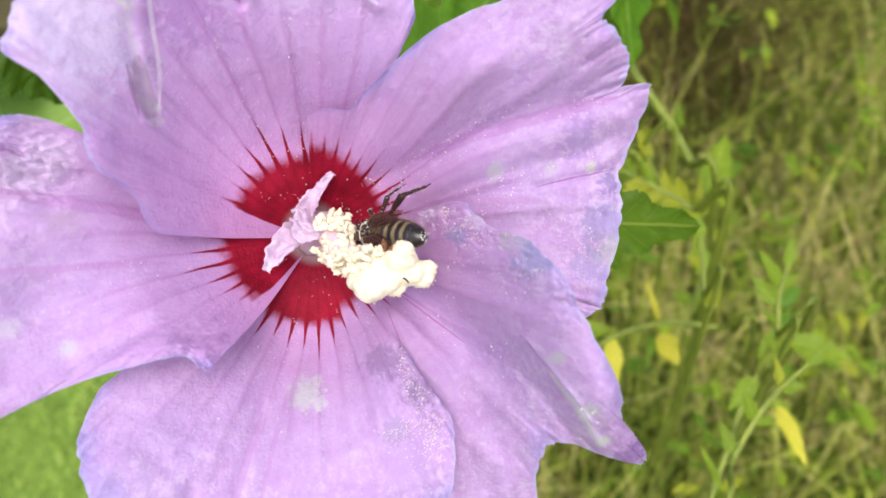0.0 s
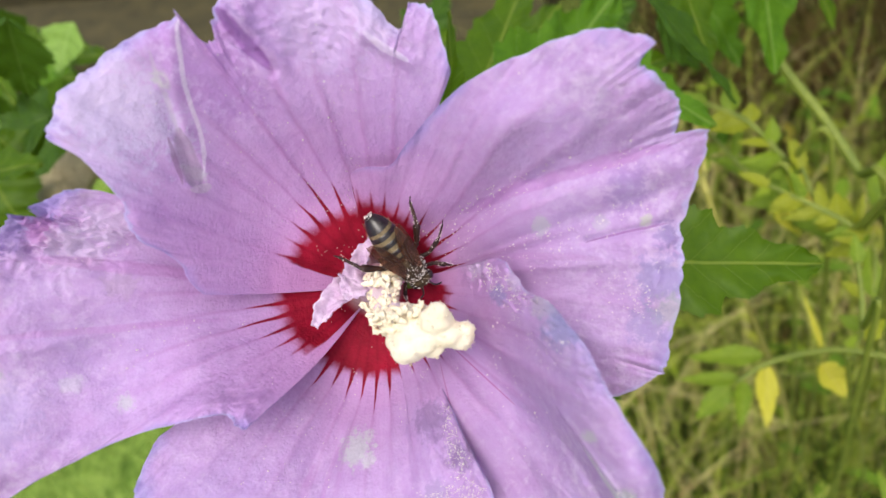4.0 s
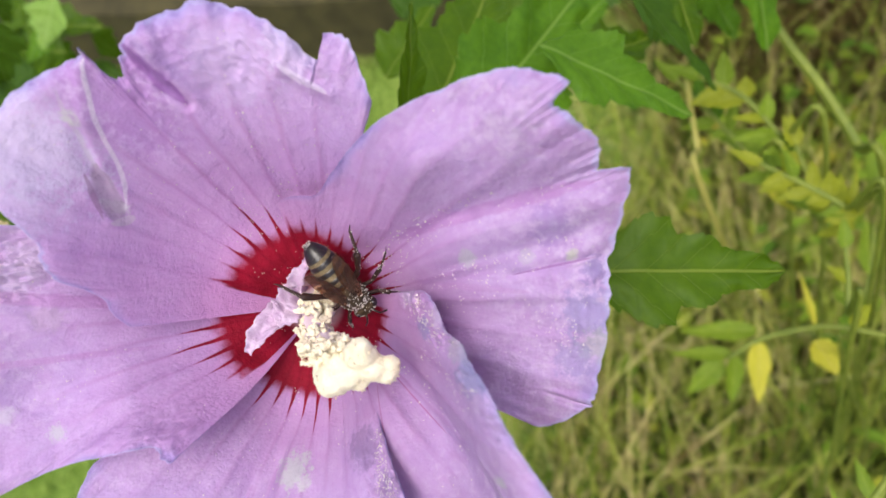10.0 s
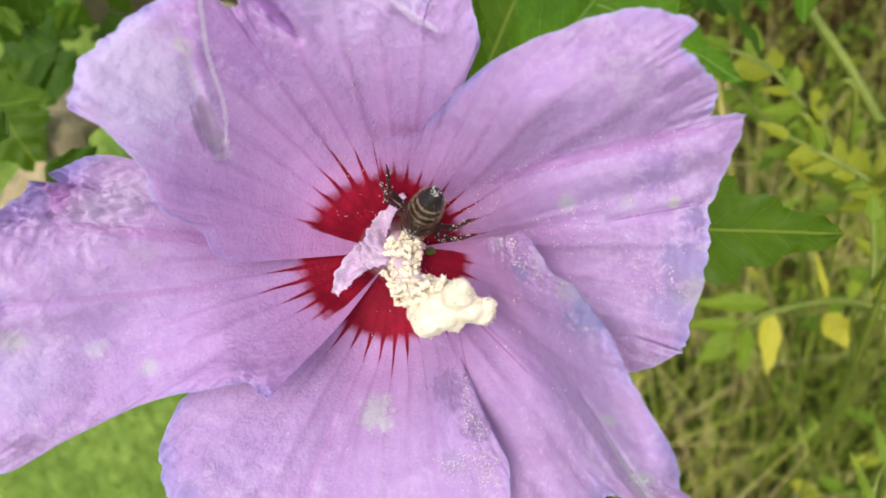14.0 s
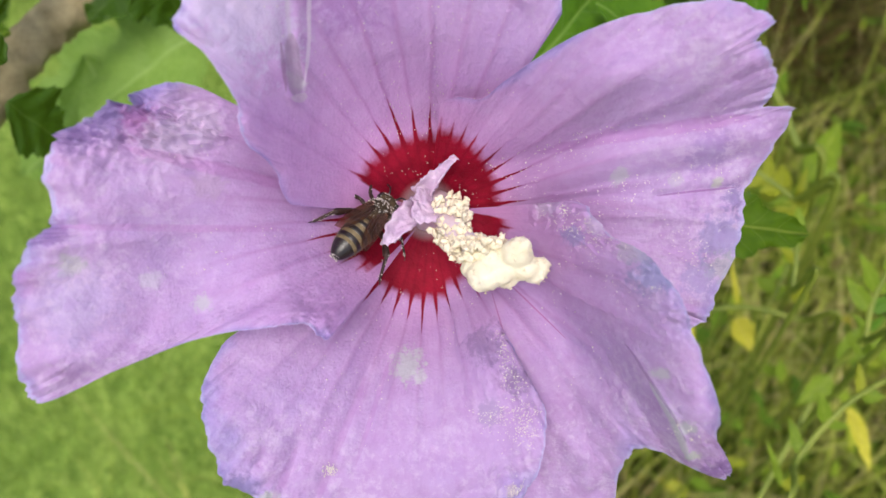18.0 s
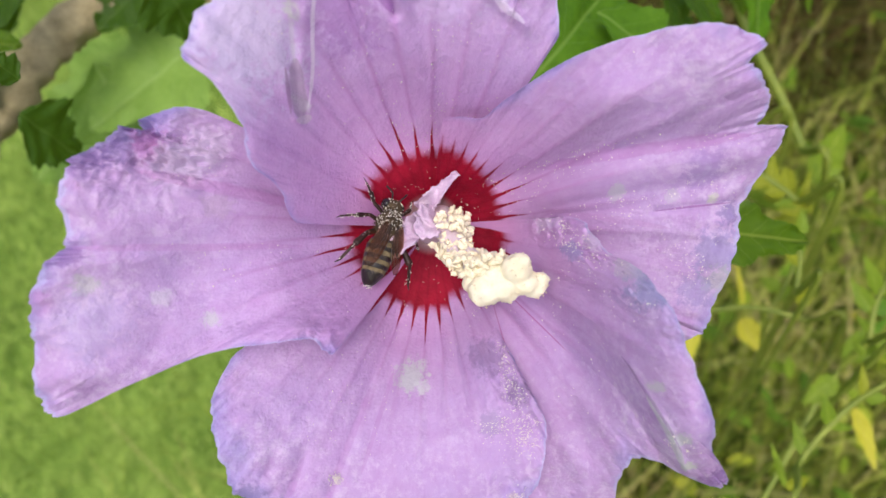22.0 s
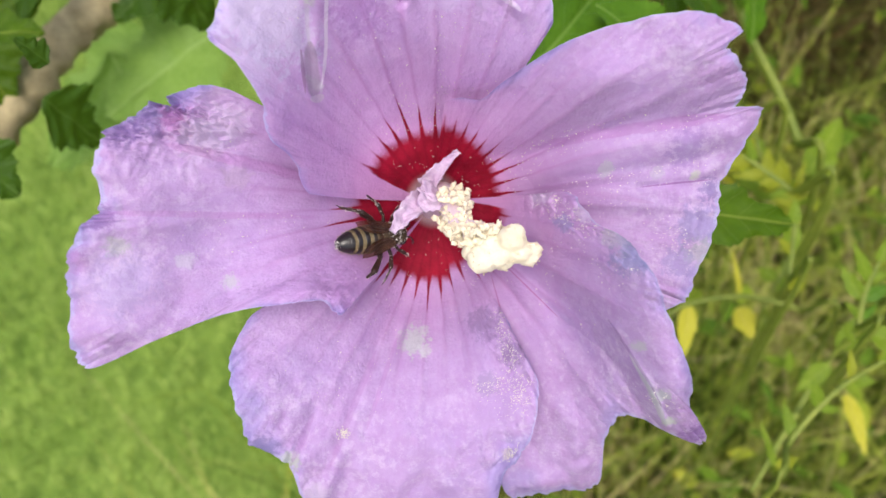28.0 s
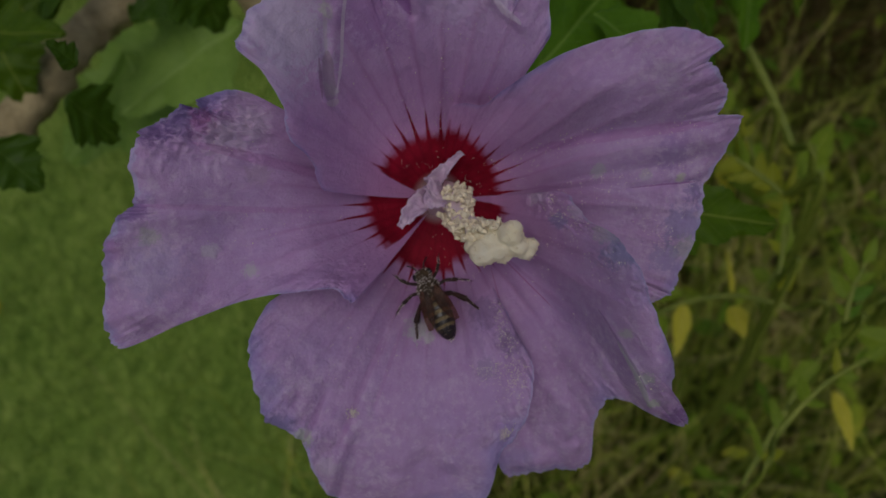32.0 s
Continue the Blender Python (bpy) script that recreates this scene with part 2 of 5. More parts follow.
def leaf_material(name, dark, light, vein, rough=0.48, through=0.3):
    """Leaf with a pale midrib and side veins, laid out by its UV (across, along)."""
    n = Nodes(name)
    uv = n.node("SeparateXYZ", n.coords("UV"))
    u, v = n.math("ABSOLUTE", n.math("SUBTRACT", uv.outputs[0], 0.5)), uv.outputs[1]
    rand = n.node("ObjectInfo").outputs["Random"]
    tone = n.math("ADD", n.math("MULTIPLY", n.noise(90, 4), 0.6), n.math("MULTIPLY", n.noise(700, 3), 0.4))
    base = n.ramp(tone, (0.3, dark), (0.7, light))
    base = n.mix(n.math("MULTIPLY", rand, 0.35), base, light)
    side = n.math("ABSOLUTE", n.math("SINE", n.math("MULTIPLY", n.math("SUBTRACT", v, n.math("MULTIPLY", u, 0.55)), 20.0)))
    lines = n.math("MAXIMUM", n.math("MULTIPLY", n.step(side, 0.10, 0.0), 0.55), n.step(u, 0.022, 0.008))
    base = n.mix(n.math("MULTIPLY", lines, 0.6), base, vein)
    n.bump(n.math("SUBTRACT", tone, n.math("MULTIPLY", lines, 0.6)), 0.5, 0.0006)
    return n.done(base, rough, through, n.mix(0.5, base, (0.30, 0.42, 0.01)), specular=0.2)


def grass_material(name, patch, *stops):
    n = Nodes(name)
    rand = n.node("NewGeometry").outputs["Random Per Island"]
    where = n.math("ADD", n.noise(patch, 2), n.math("MULTIPLY", n.math("SUBTRACT", n.noise(patch * 3.3, 2), 0.5), 0.6))
    where = n.step(where, 0.3, 0.72)
    base = n.ramp(n.math("ADD", n.math("MULTIPLY", rand, 0.66), n.math("MULTIPLY", where, 0.34)), *stops)
    base = n.mix(n.math("MULTIPLY", n.noise(90, 3), 0.35), base, (0.08, 0.10, 0.02))
    return n.done(base, 0.7, 0.3, specular=0.08)


GREYBLUE, PURPLE, PALE = (0.38, 0.34, 0.60), (0.30, 0.15, 0.44), (0.74, 0.62, 0.80)
BRUISE = (0.34, 0.23, 0.54)
WORN, SALLOW, DUSK = (0.62, 0.62, 0.64), (0.60, 0.64, 0.56), (0.36, 0.25, 0.46)
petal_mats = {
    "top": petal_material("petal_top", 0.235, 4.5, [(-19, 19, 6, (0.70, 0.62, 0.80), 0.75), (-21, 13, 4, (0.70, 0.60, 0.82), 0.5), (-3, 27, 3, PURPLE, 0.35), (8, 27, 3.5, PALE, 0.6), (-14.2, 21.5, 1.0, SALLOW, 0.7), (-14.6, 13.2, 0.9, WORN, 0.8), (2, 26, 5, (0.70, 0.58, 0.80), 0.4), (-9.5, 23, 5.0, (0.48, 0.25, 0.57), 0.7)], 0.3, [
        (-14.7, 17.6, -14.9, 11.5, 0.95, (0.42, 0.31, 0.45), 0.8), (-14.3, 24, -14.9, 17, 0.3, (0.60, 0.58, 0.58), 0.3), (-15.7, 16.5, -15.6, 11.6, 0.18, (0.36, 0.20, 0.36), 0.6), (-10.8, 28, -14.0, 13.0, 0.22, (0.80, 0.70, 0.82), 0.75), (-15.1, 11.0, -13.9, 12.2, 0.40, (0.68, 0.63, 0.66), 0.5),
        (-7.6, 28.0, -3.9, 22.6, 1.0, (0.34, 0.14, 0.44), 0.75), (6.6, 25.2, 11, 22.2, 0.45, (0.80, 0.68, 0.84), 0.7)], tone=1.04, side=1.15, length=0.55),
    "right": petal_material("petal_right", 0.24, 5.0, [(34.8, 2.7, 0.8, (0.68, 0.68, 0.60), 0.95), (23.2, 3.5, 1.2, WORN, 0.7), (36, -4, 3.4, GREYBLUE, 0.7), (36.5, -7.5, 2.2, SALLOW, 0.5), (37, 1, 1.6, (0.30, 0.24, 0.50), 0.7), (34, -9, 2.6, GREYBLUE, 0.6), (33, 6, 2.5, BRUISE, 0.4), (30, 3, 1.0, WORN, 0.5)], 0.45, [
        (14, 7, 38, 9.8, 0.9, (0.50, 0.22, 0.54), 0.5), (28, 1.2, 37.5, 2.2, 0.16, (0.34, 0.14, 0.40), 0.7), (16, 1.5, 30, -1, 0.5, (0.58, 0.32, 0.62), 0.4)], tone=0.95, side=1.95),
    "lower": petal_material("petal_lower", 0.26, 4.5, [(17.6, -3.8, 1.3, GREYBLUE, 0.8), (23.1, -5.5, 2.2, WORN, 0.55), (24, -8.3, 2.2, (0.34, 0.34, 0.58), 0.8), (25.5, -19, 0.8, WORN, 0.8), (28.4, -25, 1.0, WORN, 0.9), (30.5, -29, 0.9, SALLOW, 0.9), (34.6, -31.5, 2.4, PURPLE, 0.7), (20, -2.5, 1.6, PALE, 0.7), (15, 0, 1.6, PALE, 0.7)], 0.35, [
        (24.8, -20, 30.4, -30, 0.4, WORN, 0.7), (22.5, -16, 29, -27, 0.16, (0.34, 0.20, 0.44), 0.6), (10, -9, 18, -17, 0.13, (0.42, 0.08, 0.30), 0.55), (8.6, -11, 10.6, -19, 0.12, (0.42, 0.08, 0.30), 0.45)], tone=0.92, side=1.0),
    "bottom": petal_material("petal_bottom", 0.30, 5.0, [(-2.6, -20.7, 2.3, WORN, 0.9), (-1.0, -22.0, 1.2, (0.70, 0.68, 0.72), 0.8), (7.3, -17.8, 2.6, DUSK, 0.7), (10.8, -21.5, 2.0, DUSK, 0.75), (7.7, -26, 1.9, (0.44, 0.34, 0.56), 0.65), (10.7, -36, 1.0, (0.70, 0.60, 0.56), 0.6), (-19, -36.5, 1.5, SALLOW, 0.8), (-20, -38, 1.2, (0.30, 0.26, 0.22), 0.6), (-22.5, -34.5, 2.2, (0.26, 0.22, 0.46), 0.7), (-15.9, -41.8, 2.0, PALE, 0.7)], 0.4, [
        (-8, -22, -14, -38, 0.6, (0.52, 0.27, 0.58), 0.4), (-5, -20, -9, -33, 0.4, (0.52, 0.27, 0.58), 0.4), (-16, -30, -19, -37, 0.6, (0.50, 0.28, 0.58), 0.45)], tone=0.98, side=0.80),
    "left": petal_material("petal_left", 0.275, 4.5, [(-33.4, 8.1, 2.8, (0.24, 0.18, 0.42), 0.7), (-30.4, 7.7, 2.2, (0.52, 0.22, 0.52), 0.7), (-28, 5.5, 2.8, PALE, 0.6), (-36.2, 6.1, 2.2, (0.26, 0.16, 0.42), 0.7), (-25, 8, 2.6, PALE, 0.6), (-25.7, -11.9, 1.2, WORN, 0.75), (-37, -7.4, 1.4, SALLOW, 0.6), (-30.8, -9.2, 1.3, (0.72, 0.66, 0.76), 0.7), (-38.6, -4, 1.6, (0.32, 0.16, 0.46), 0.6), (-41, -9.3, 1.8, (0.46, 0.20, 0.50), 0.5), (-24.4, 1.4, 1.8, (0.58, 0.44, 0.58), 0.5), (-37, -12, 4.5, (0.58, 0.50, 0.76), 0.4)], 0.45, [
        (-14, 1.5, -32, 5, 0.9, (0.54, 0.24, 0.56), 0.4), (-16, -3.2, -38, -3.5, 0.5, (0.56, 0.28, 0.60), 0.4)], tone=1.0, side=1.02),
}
cream = plain("cream_stigma", (0.92, 0.83, 0.58), (0.97, 0.92, 0.74), 420, 0.6, 0.25, 0.8, 0.0006, 0.25)
anther_mat = plain("pale_anther", (0.90, 0.77, 0.52), (0.97, 0.90, 0.70), 700, 0.7, 0.12, 0.6, 0.0003, 0.2)
column_mat = plain("pinkish_white_column", (0.72, 0.52, 0.60), (0.86, 0.76, 0.74), 300, 0.5, 0.2, 0.3)
petaloid_mat = plain("pale_lilac_petaloid", (0.62, 0.40, 0.62), (0.86, 0.72, 0.84), 420, 0.5, 0.3, 0.9)
pollen_mat = plain("pollen_white", (0.80, 0.72, 0.62), (0.92, 0.88, 0.80), 800, 0.7, 0.1)
sepal_mat = leaf_material("sepal_green", (0.05, 0.10, 0.02), (0.14, 0.24, 0.04), (0.2, 0.3, 0.08))
leaf_near = leaf_material("hibiscus_leaf_green", (0.024, 0.066, 0.002), (0.092, 0.17, 0.004), (0.25, 0.31, 0.045))
leaf_vivid = leaf_material("hibiscus_leaf_vivid", (0.038, 0.115, 0.005), (0.125, 0.26, 0.013), (0.24, 0.37, 0.07))
# the same leaf with shade, then with bright light, put into its colour
leaf_shaded = leaf_material("hibiscus_leaf_shaded", (0.020, 0.055, 0.004), (0.060, 0.130, 0.010), (0.10, 0.17, 0.03))
leaf_lit = leaf_material("hibiscus_leaf_lit", (0.17, 0.30, 0.045), (0.31, 0.48, 0.10), (0.36, 0.52, 0.14))
weed_green = leaf_material("weed_leaf_green", (0.10, 0.18, 0.009), (0.25, 0.34, 0.022), (0.40, 0.46, 0.08))
weed_lime = leaf_material("weed_leaf_lime", (0.19, 0.22, 0.010), (0.34, 0.36, 0.022), (0.38, 0.40, 0.08))
weed_yellow = leaf_material("weed_leaf_yellow", (0.44, 0.40, 0.02), (0.66, 0.61, 0.07), (0.6, 0.5, 0.15))
stem_green = plain("green_stem", (0.12, 0.17, 0.015), (0.28, 0.32, 0.045), 120, 0.55, 0.1)
stem_yellow = plain("yellow_stem", (0.34, 0.32, 0.06), (0.52, 0.46, 0.12), 120, 0.55, 0.1)
bark = plain("grey_brown_bark", (0.20, 0.16, 0.075), (0.48, 0.39, 0.21), 160, 0.85, 0.0, 0.9, 0.001)
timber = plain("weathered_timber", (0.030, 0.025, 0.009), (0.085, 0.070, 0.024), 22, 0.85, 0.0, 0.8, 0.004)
def ground_material():
    n = Nodes("turf_and_shaded_thatch")
    xyz = n.node("SeparateXYZ", n.coords())
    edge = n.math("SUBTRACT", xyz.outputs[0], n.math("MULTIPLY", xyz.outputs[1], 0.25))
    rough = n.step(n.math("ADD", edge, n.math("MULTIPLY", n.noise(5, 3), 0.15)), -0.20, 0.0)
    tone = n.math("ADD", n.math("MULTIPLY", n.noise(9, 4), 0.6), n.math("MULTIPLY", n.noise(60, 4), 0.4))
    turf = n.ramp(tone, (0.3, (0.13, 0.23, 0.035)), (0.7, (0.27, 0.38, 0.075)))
    # thatch kept near black: shade between the tall blades put into its colour
    shaded_thatch = n.ramp(tone, (0.3, (0.022, 0.024, 0.007)), (0.7, (0.085, 0.080, 0.020)))
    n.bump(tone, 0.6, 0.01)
    return n.done(n.mix(rough, turf, shaded_thatch), 0.95, specular=0.1)


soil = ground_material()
tall_mat = grass_material("tall_grass_mixed", 7, (0.12, (0.03, 0.05, 0.006)), (0.34, (0.18, 0.28, 0.026)), (0.55, (0.52, 0.58, 0.08)), (0.77, (0.78, 0.64, 0.28)), (0.93, (0.24, 0.13, 0.05)))
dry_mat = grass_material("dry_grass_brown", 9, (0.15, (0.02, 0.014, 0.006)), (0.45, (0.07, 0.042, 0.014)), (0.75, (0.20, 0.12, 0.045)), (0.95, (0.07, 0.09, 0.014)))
lawn_mat = grass_material("lawn_grass", 9, (0.1, (0.29, 0.43, 0.075)), (0.5, (0.41, 0.56, 0.12)), (0.9, (0.54, 0.66, 0.17)))
foliage_mat = grass_material("weed_foliage_green", 6, (0.10, (0.07, 0.15, 0.012)), (0.40, (0.16, 0.27, 0.02)), (0.70, (0.32, 0.40, 0.03)), (0.88, (0.50, 0.48, 0.05)), (0.97, (0.70, 0.50, 0.06)))
yellow_flower = plain("yellow_flower_head", (0.75, 0.55, 0.02), (0.9, 0.72, 0.05), 200, 0.6, 0.2)
chitin_dark = plain("bee_dark_chitin", (0.006, 0.005, 0.005), (0.022, 0.013, 0.010), 900, 0.28, 0.0, 0.3, 0.0002, 0.5)
chitin_amber = plain("bee_amber_band", (0.045, 0.018, 0.009), (0.13, 0.055, 0.024), 900, 0.4, 0.0, 0.5, 0.0002, 0.5)
band_tan = plain("bee_tan_band", (0.085, 0.062, 0.030), (0.25, 0.19, 0.10), 1200, 0.7, 0.0, 0.5, 0.0002, 0.2)
fur_mat = plain("bee_tan_fur", (0.02, 0.013, 0.008), (0.13, 0.085, 0.042), 900, 0.9, 0.1)
hair_mat = plain("bee_pale_hair", (0.28, 0.21, 0.12), (0.50, 0.42, 0.28), 900, 0.8, 0.2)
leg_mat = plain("bee_brown_leg", (0.012, 0.006, 0.005), (0.05, 0.02, 0.012), 900, 0.45, 0.0, 0.4, 0.0002, 0.3)
eye_mat = plain("bee_black_eye", (0.006, 0.005, 0.005), (0.02, 0.014, 0.012), 700, 0.15, 0.0, 0.1, 0.0001, 0.6)


def wing_material():
    n = Nodes("bee_wing_membrane")
    clear = n.node("BsdfTransparent", (0.80, 0.66, 0.58))
    n.put(n.bsdf.inputs["Base Color"], n.ramp(n.noise(400, 3), (0.3, (0.10, 0.055, 0.042)), (0.7, (0.22, 0.14, 0.11))))
    n.bsdf.inputs["Roughness"].default_value = 0.25
    m = n.node("MixShader", 0.16, clear.outputs[0], n.bsdf.outputs[0])
    n.tree.links.new(m.outputs[0], n.tree.nodes["Material Output"].inputs[0])
    return n.mat


wing_mat = wing_material()


# ---- mesh helpers ----
def mesh(name, verts, faces, material, uv=None, smooth=True):
    me = bpy.data.meshes.new(name)
    me.from_pydata([tuple(v) for v in verts], [], faces)
    me.materials.append(material)
    if smooth:
        me.polygons.foreach_set("use_smooth", [True] * len(me.polygons))
    if uv is not None:
        layer = me.uv_layers.new(name="UVMap")
        index = np.empty(len(me.loops), dtype=np.int32)
        me.loops.foreach_get("vertex_index", index)
        layer.data.foreach_set("uv", np.asarray(uv, dtype=np.float32)[index].ravel())
    me.update()
    return me


def part(name, me, parent, label=""):
    ob = new(name, me)
    ob.parent = parent
    return tagged(ob, label)


def thing(name, m, label, category, group="", kind=""):
    ob = new(name)
    ob.empty_display_size = 0.01
    ob.matrix_world = m
    return tagged(ob, label, category, group, kind)


def grid_faces(rows, cols, closed=False):
    faces = []
    for i in range(rows - 1):
        for j in range(cols if closed else cols - 1):
            k = (j + 1) % cols
            faces.append((i * cols + j, i * cols + k, (i + 1) * cols + k, (i + 1) * cols + j))
    return faces


def spline(points, count):
    """Points along a smooth curve through the given ones."""
    p = [Vector(q) for q in points]
    p = [p[0] * 2 - p[1]] + p + [p[-1] * 2 - p[-2]]
    made = []
    for i in range(count):
        f = i / (count - 1) * (len(p) - 3)
        k = min(int(f), len(p) - 4)
        t = f - k
        a, b, c, d = p[k:k + 4]
        made.append(0.5 * ((2 * b) + (c - a) * t + (2 * a - 5 * b + 4 * c - d) * t * t + (3 * b - a - 3 * c + d) * t ** 3))
    return made


def tube(name, points, radii, material, sides=8, count=24, knobs=0.0):
    """A round stem through the points, with tapering radius and closed ends."""
    line = spline(points, count)
    verts, up = [], Vector((0.3, 0.5, 0.8))
    for i, p in enumerate(line):
        ahead = (line[min(i + 1, count - 1)] - line[max(i - 1, 0)]).normalized()
        side = ahead.cross(up).normalized()
        top = side.cross(ahead)
        f = i / (count - 1) * (len(radii) - 1)
        k = min(int(f), len(radii) - 2)
        r = radii[k] + (radii[k + 1] - radii[k]) * (f - k)
        for j in range(sides):
            a = 2 * math.pi * j / sides
            w = r * (1 + knobs * noise.noise(p * 300 + Vector((a, 0, 0))))
            verts.append(p + (side * math.cos(a) + top * math.sin(a)) * w)
    faces = grid_faces(count, sides, True)
    faces += [tuple(range(sides - 1, -1, -1)), tuple(range((count - 1) * sides, count * sides))]
    return mesh(name, verts, faces, material)


def lump(name, radii, material, rough=0.0, freq=2.0, seed=0.0, rows=14, cols=20, squeeze=None):
    """A rounded body with radii along x, y and z, roughened; squeeze(y) narrows it along y."""
    verts = []
    for i in range(rows):
        a = math.pi * i / (rows - 1)
        for j in range(cols):
            b = 2 * math.pi * j / cols
            d = Vector((math.sin(a) * math.cos(b), math.cos(a), math.sin(a) * math.sin(b)))
            k = 1 + rough * noise.noise(d * freq + Vector((seed, seed * 1.7, 0)))
            s = squeeze(d.y) if squeeze else 1.0
            verts.append((d.x * radii[0] * k * s, d.y * radii[1] * k, d.z * radii[2] * k * s))
    return mesh(name, verts, grid_faces(rows, cols, True), material)


# ---- the flower ----
def smooth01(x):
    x = min(max(x, 0.0), 1.0)
    return x * x * (3 - 2 * x)


def bowl(x, y):
    r = math.hypot(x, y)
    rise = 1.207 * r - 0.162 * x + 0.287 * y + (-0.583 * r * r + 0.11 * x * x - 0.0145 * x * y) / 36
    return rise - 5.0 * math.exp(-((r - 12) / 7) ** 2)


def petal_height(x, y, axis, half, bumps):
    """Height of a petal over the flower's base plane: a bowl, tilted so that each petal's left side lies over its neighbour, with broad swells (x, y, height, radius)."""
    r = math.hypot(x, y)
    turn = (math.degrees(math.atan2(y, x)) - axis + 180) % 360 - 180
    tau = turn / half
    z = bowl(x, y) + smooth01(r / 26) * 3.5 * min(max(tau, -1.3), 1.3)
    for cx, cy, h, w in bumps:
        z += h * math.exp(-((x - cx) ** 2 + (y - cy) ** 2) / (w * w))
    return z, tau, r


def crease(x, y, x0, y0, x1, y1, width):
    """1 on the line between two points, falling off to its sides."""
    dx, dy = x1 - x0, y1 - y0
    t = min(max(((x - x0) * dx + (y - y0) * dy) / (dx * dx + dy * dy), 0.0), 1.0)
    d = math.hypot(x - x0 - t * dx, y - y0 - t * dy)
    return math.exp(-(d / width) ** 2)


def petal(key, outline, axis, half, bumps, seed, parent, label, folds=(), crumples=(), steps=(), across=340, along=140):
    rim = spline([(x, y, 0) for x, y in outline], across)
    # the rim's bearing only ever grows, so that the blade never lies over itself
    bearing = [(math.degrees(math.atan2(p.y, p.x)) - axis + 180) % 360 - 180 for p in rim]
    middle = min(range(across), key=lambda j: abs(bearing[j]))
    for j in range(middle + 1, across):
        bearing[j] = max(bearing[j], bearing[j - 1] + 0.03)
    for j in range(middle - 1, -1, -1):
        bearing[j] = min(bearing[j], bearing[j + 1] - 0.03)
    rim = [Vector((p.length * math.cos(radians(b + axis)), p.length * math.sin(radians(b + axis)), 0)) for p, b in zip(rim, bearing)]
    verts, uv, rimness = [], [], []
    # 1 where the rim runs across the petal, 0 where it runs along it
    across_rim = []
    for j in range(across):
        run = (rim[min(j + 2, across - 1)] - rim[max(j - 2, 0)]).normalized()
        across_rim.append(smooth01(abs(run.cross(rim[j].normalized()).z) * 2.0 - 0.9))
    for i in range(along):
        t = i / (along - 1)
        t = t * (1.35 - 0.35 * t)
        for j in range(across):
            s = j / (across - 1)
            e = rim[j]
            n1 = noise.noise(Vector((s * 34 + seed, 0, 3.1)))
            n2 = noise.noise(Vector((s * 110 + seed, 0, 7.7)))
            side = smooth01(min(s, 1 - s) * 8) * (0.4 + 0.6 * across_rim[j]) * smooth01((e.length - 12) / 9)
            n3 = noise.noise(Vector((s * 260 + seed, 0, 1.3)))
            e = e * (1 + side * (0.013 * n1 + 0.012 * n2 + 0.006 * n3))
            c = e.normalized() * 1.6
            x, y = c.x + (e.x - c.x) * t, c.y + (e.y - c.y) * t
            z, tau, r = petal_height(x, y, axis, half, bumps)
            q = Vector((x, y, seed * 9))
            # soft waves towards the rim, pleats along the veins, small crinkles
            z += smooth01((r / 38 - 0.45) / 0.55) * (1.0 * noise.noise(q * 0.13 + Vector((7, 0, 0))) + 0.5 * noise.noise(q * 0.4 + Vector((0, 5, 0))))
            z += 0.28 * math.cos(tau * 16 + 2 * noise.noise(q * 0.08)) * smooth01((r - 9) / 10)
            z += 0.30 * noise.noise(q * 0.2) + (0.10 * noise.noise(q * 0.8) + 0.05 * noise.noise(q * 2.1)) * smooth01(r / 26 - 0.3)
            z -= 0.6 * smooth01((t - 0.94) / 0.06) * side * across_rim[j]
            # the rim ruffles
            z += smooth01((t - 0.80) / 0.2) * side * (0.9 * noise.noise(Vector((s * 40 + seed, t * 2, 5.0))) + 0.6 * noise.noise(Vector((s * 120 + seed, t * 5, 9.0))))
            for x0, y0, x1, y1, width, height in folds:
                z += height * crease(x, y, x0, y0, x1, y1, width)
            for cx, cy, cr, amp in crumples:
                near = math.exp(-((x - cx) ** 2 + (y - cy) ** 2) / (cr * cr))
                if near > 0.02:
                    z += amp * near * (0.7 * noise.noise(q * 0.35) + 0.7 * (0.35 - abs(noise.noise(q * 0.8))) + 0.5 * (0.3 - abs(noise.noise(q * 1.7))))
            for x0, y0, x1, y1, height, reach in steps:
                dx, dy = x1 - x0, y1 - y0
                size = math.hypot(dx, dy)
                f = ((x - x0) * dx + (y - y0) * dy) / (size * size)
                d = ((x - x0) * dy - (y - y0) * dx) / size + 0.5 * math.sin(f * 4)
                z += height * smooth01(-d / 0.5 + 0.5) * math.exp(-(max(-d, 0) / reach) ** 2) * smooth01(f * 6 + 1) * smooth01((1.05 - f) * 5)
            verts.append((x * MM, y * MM, z * MM))
            uv.append((tau, r / 40))
            rimness.append(t)
    # the underside lies a quarter of a millimetre below, closed along the rim
    count = len(verts)
    faces = grid_faces(along, across)
    faces += [tuple(count + v for v in reversed(f)) for f in faces]
    edge = [(along - 1) * across + j for j in range(across)]
    faces += [(a, b, count + b, count + a) for a, b in zip(edge, edge[1:])]
    verts += [(x, y, z - 0.00025) for x, y, z in verts]
    uv, rimness = uv + uv, rimness + rimness
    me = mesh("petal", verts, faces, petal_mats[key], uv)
    layer = me.attributes.new("rim", "FLOAT", "POINT")
    layer.data.foreach_set("value", rimness)
    ob = part("petal", me, parent, label)
    return ob


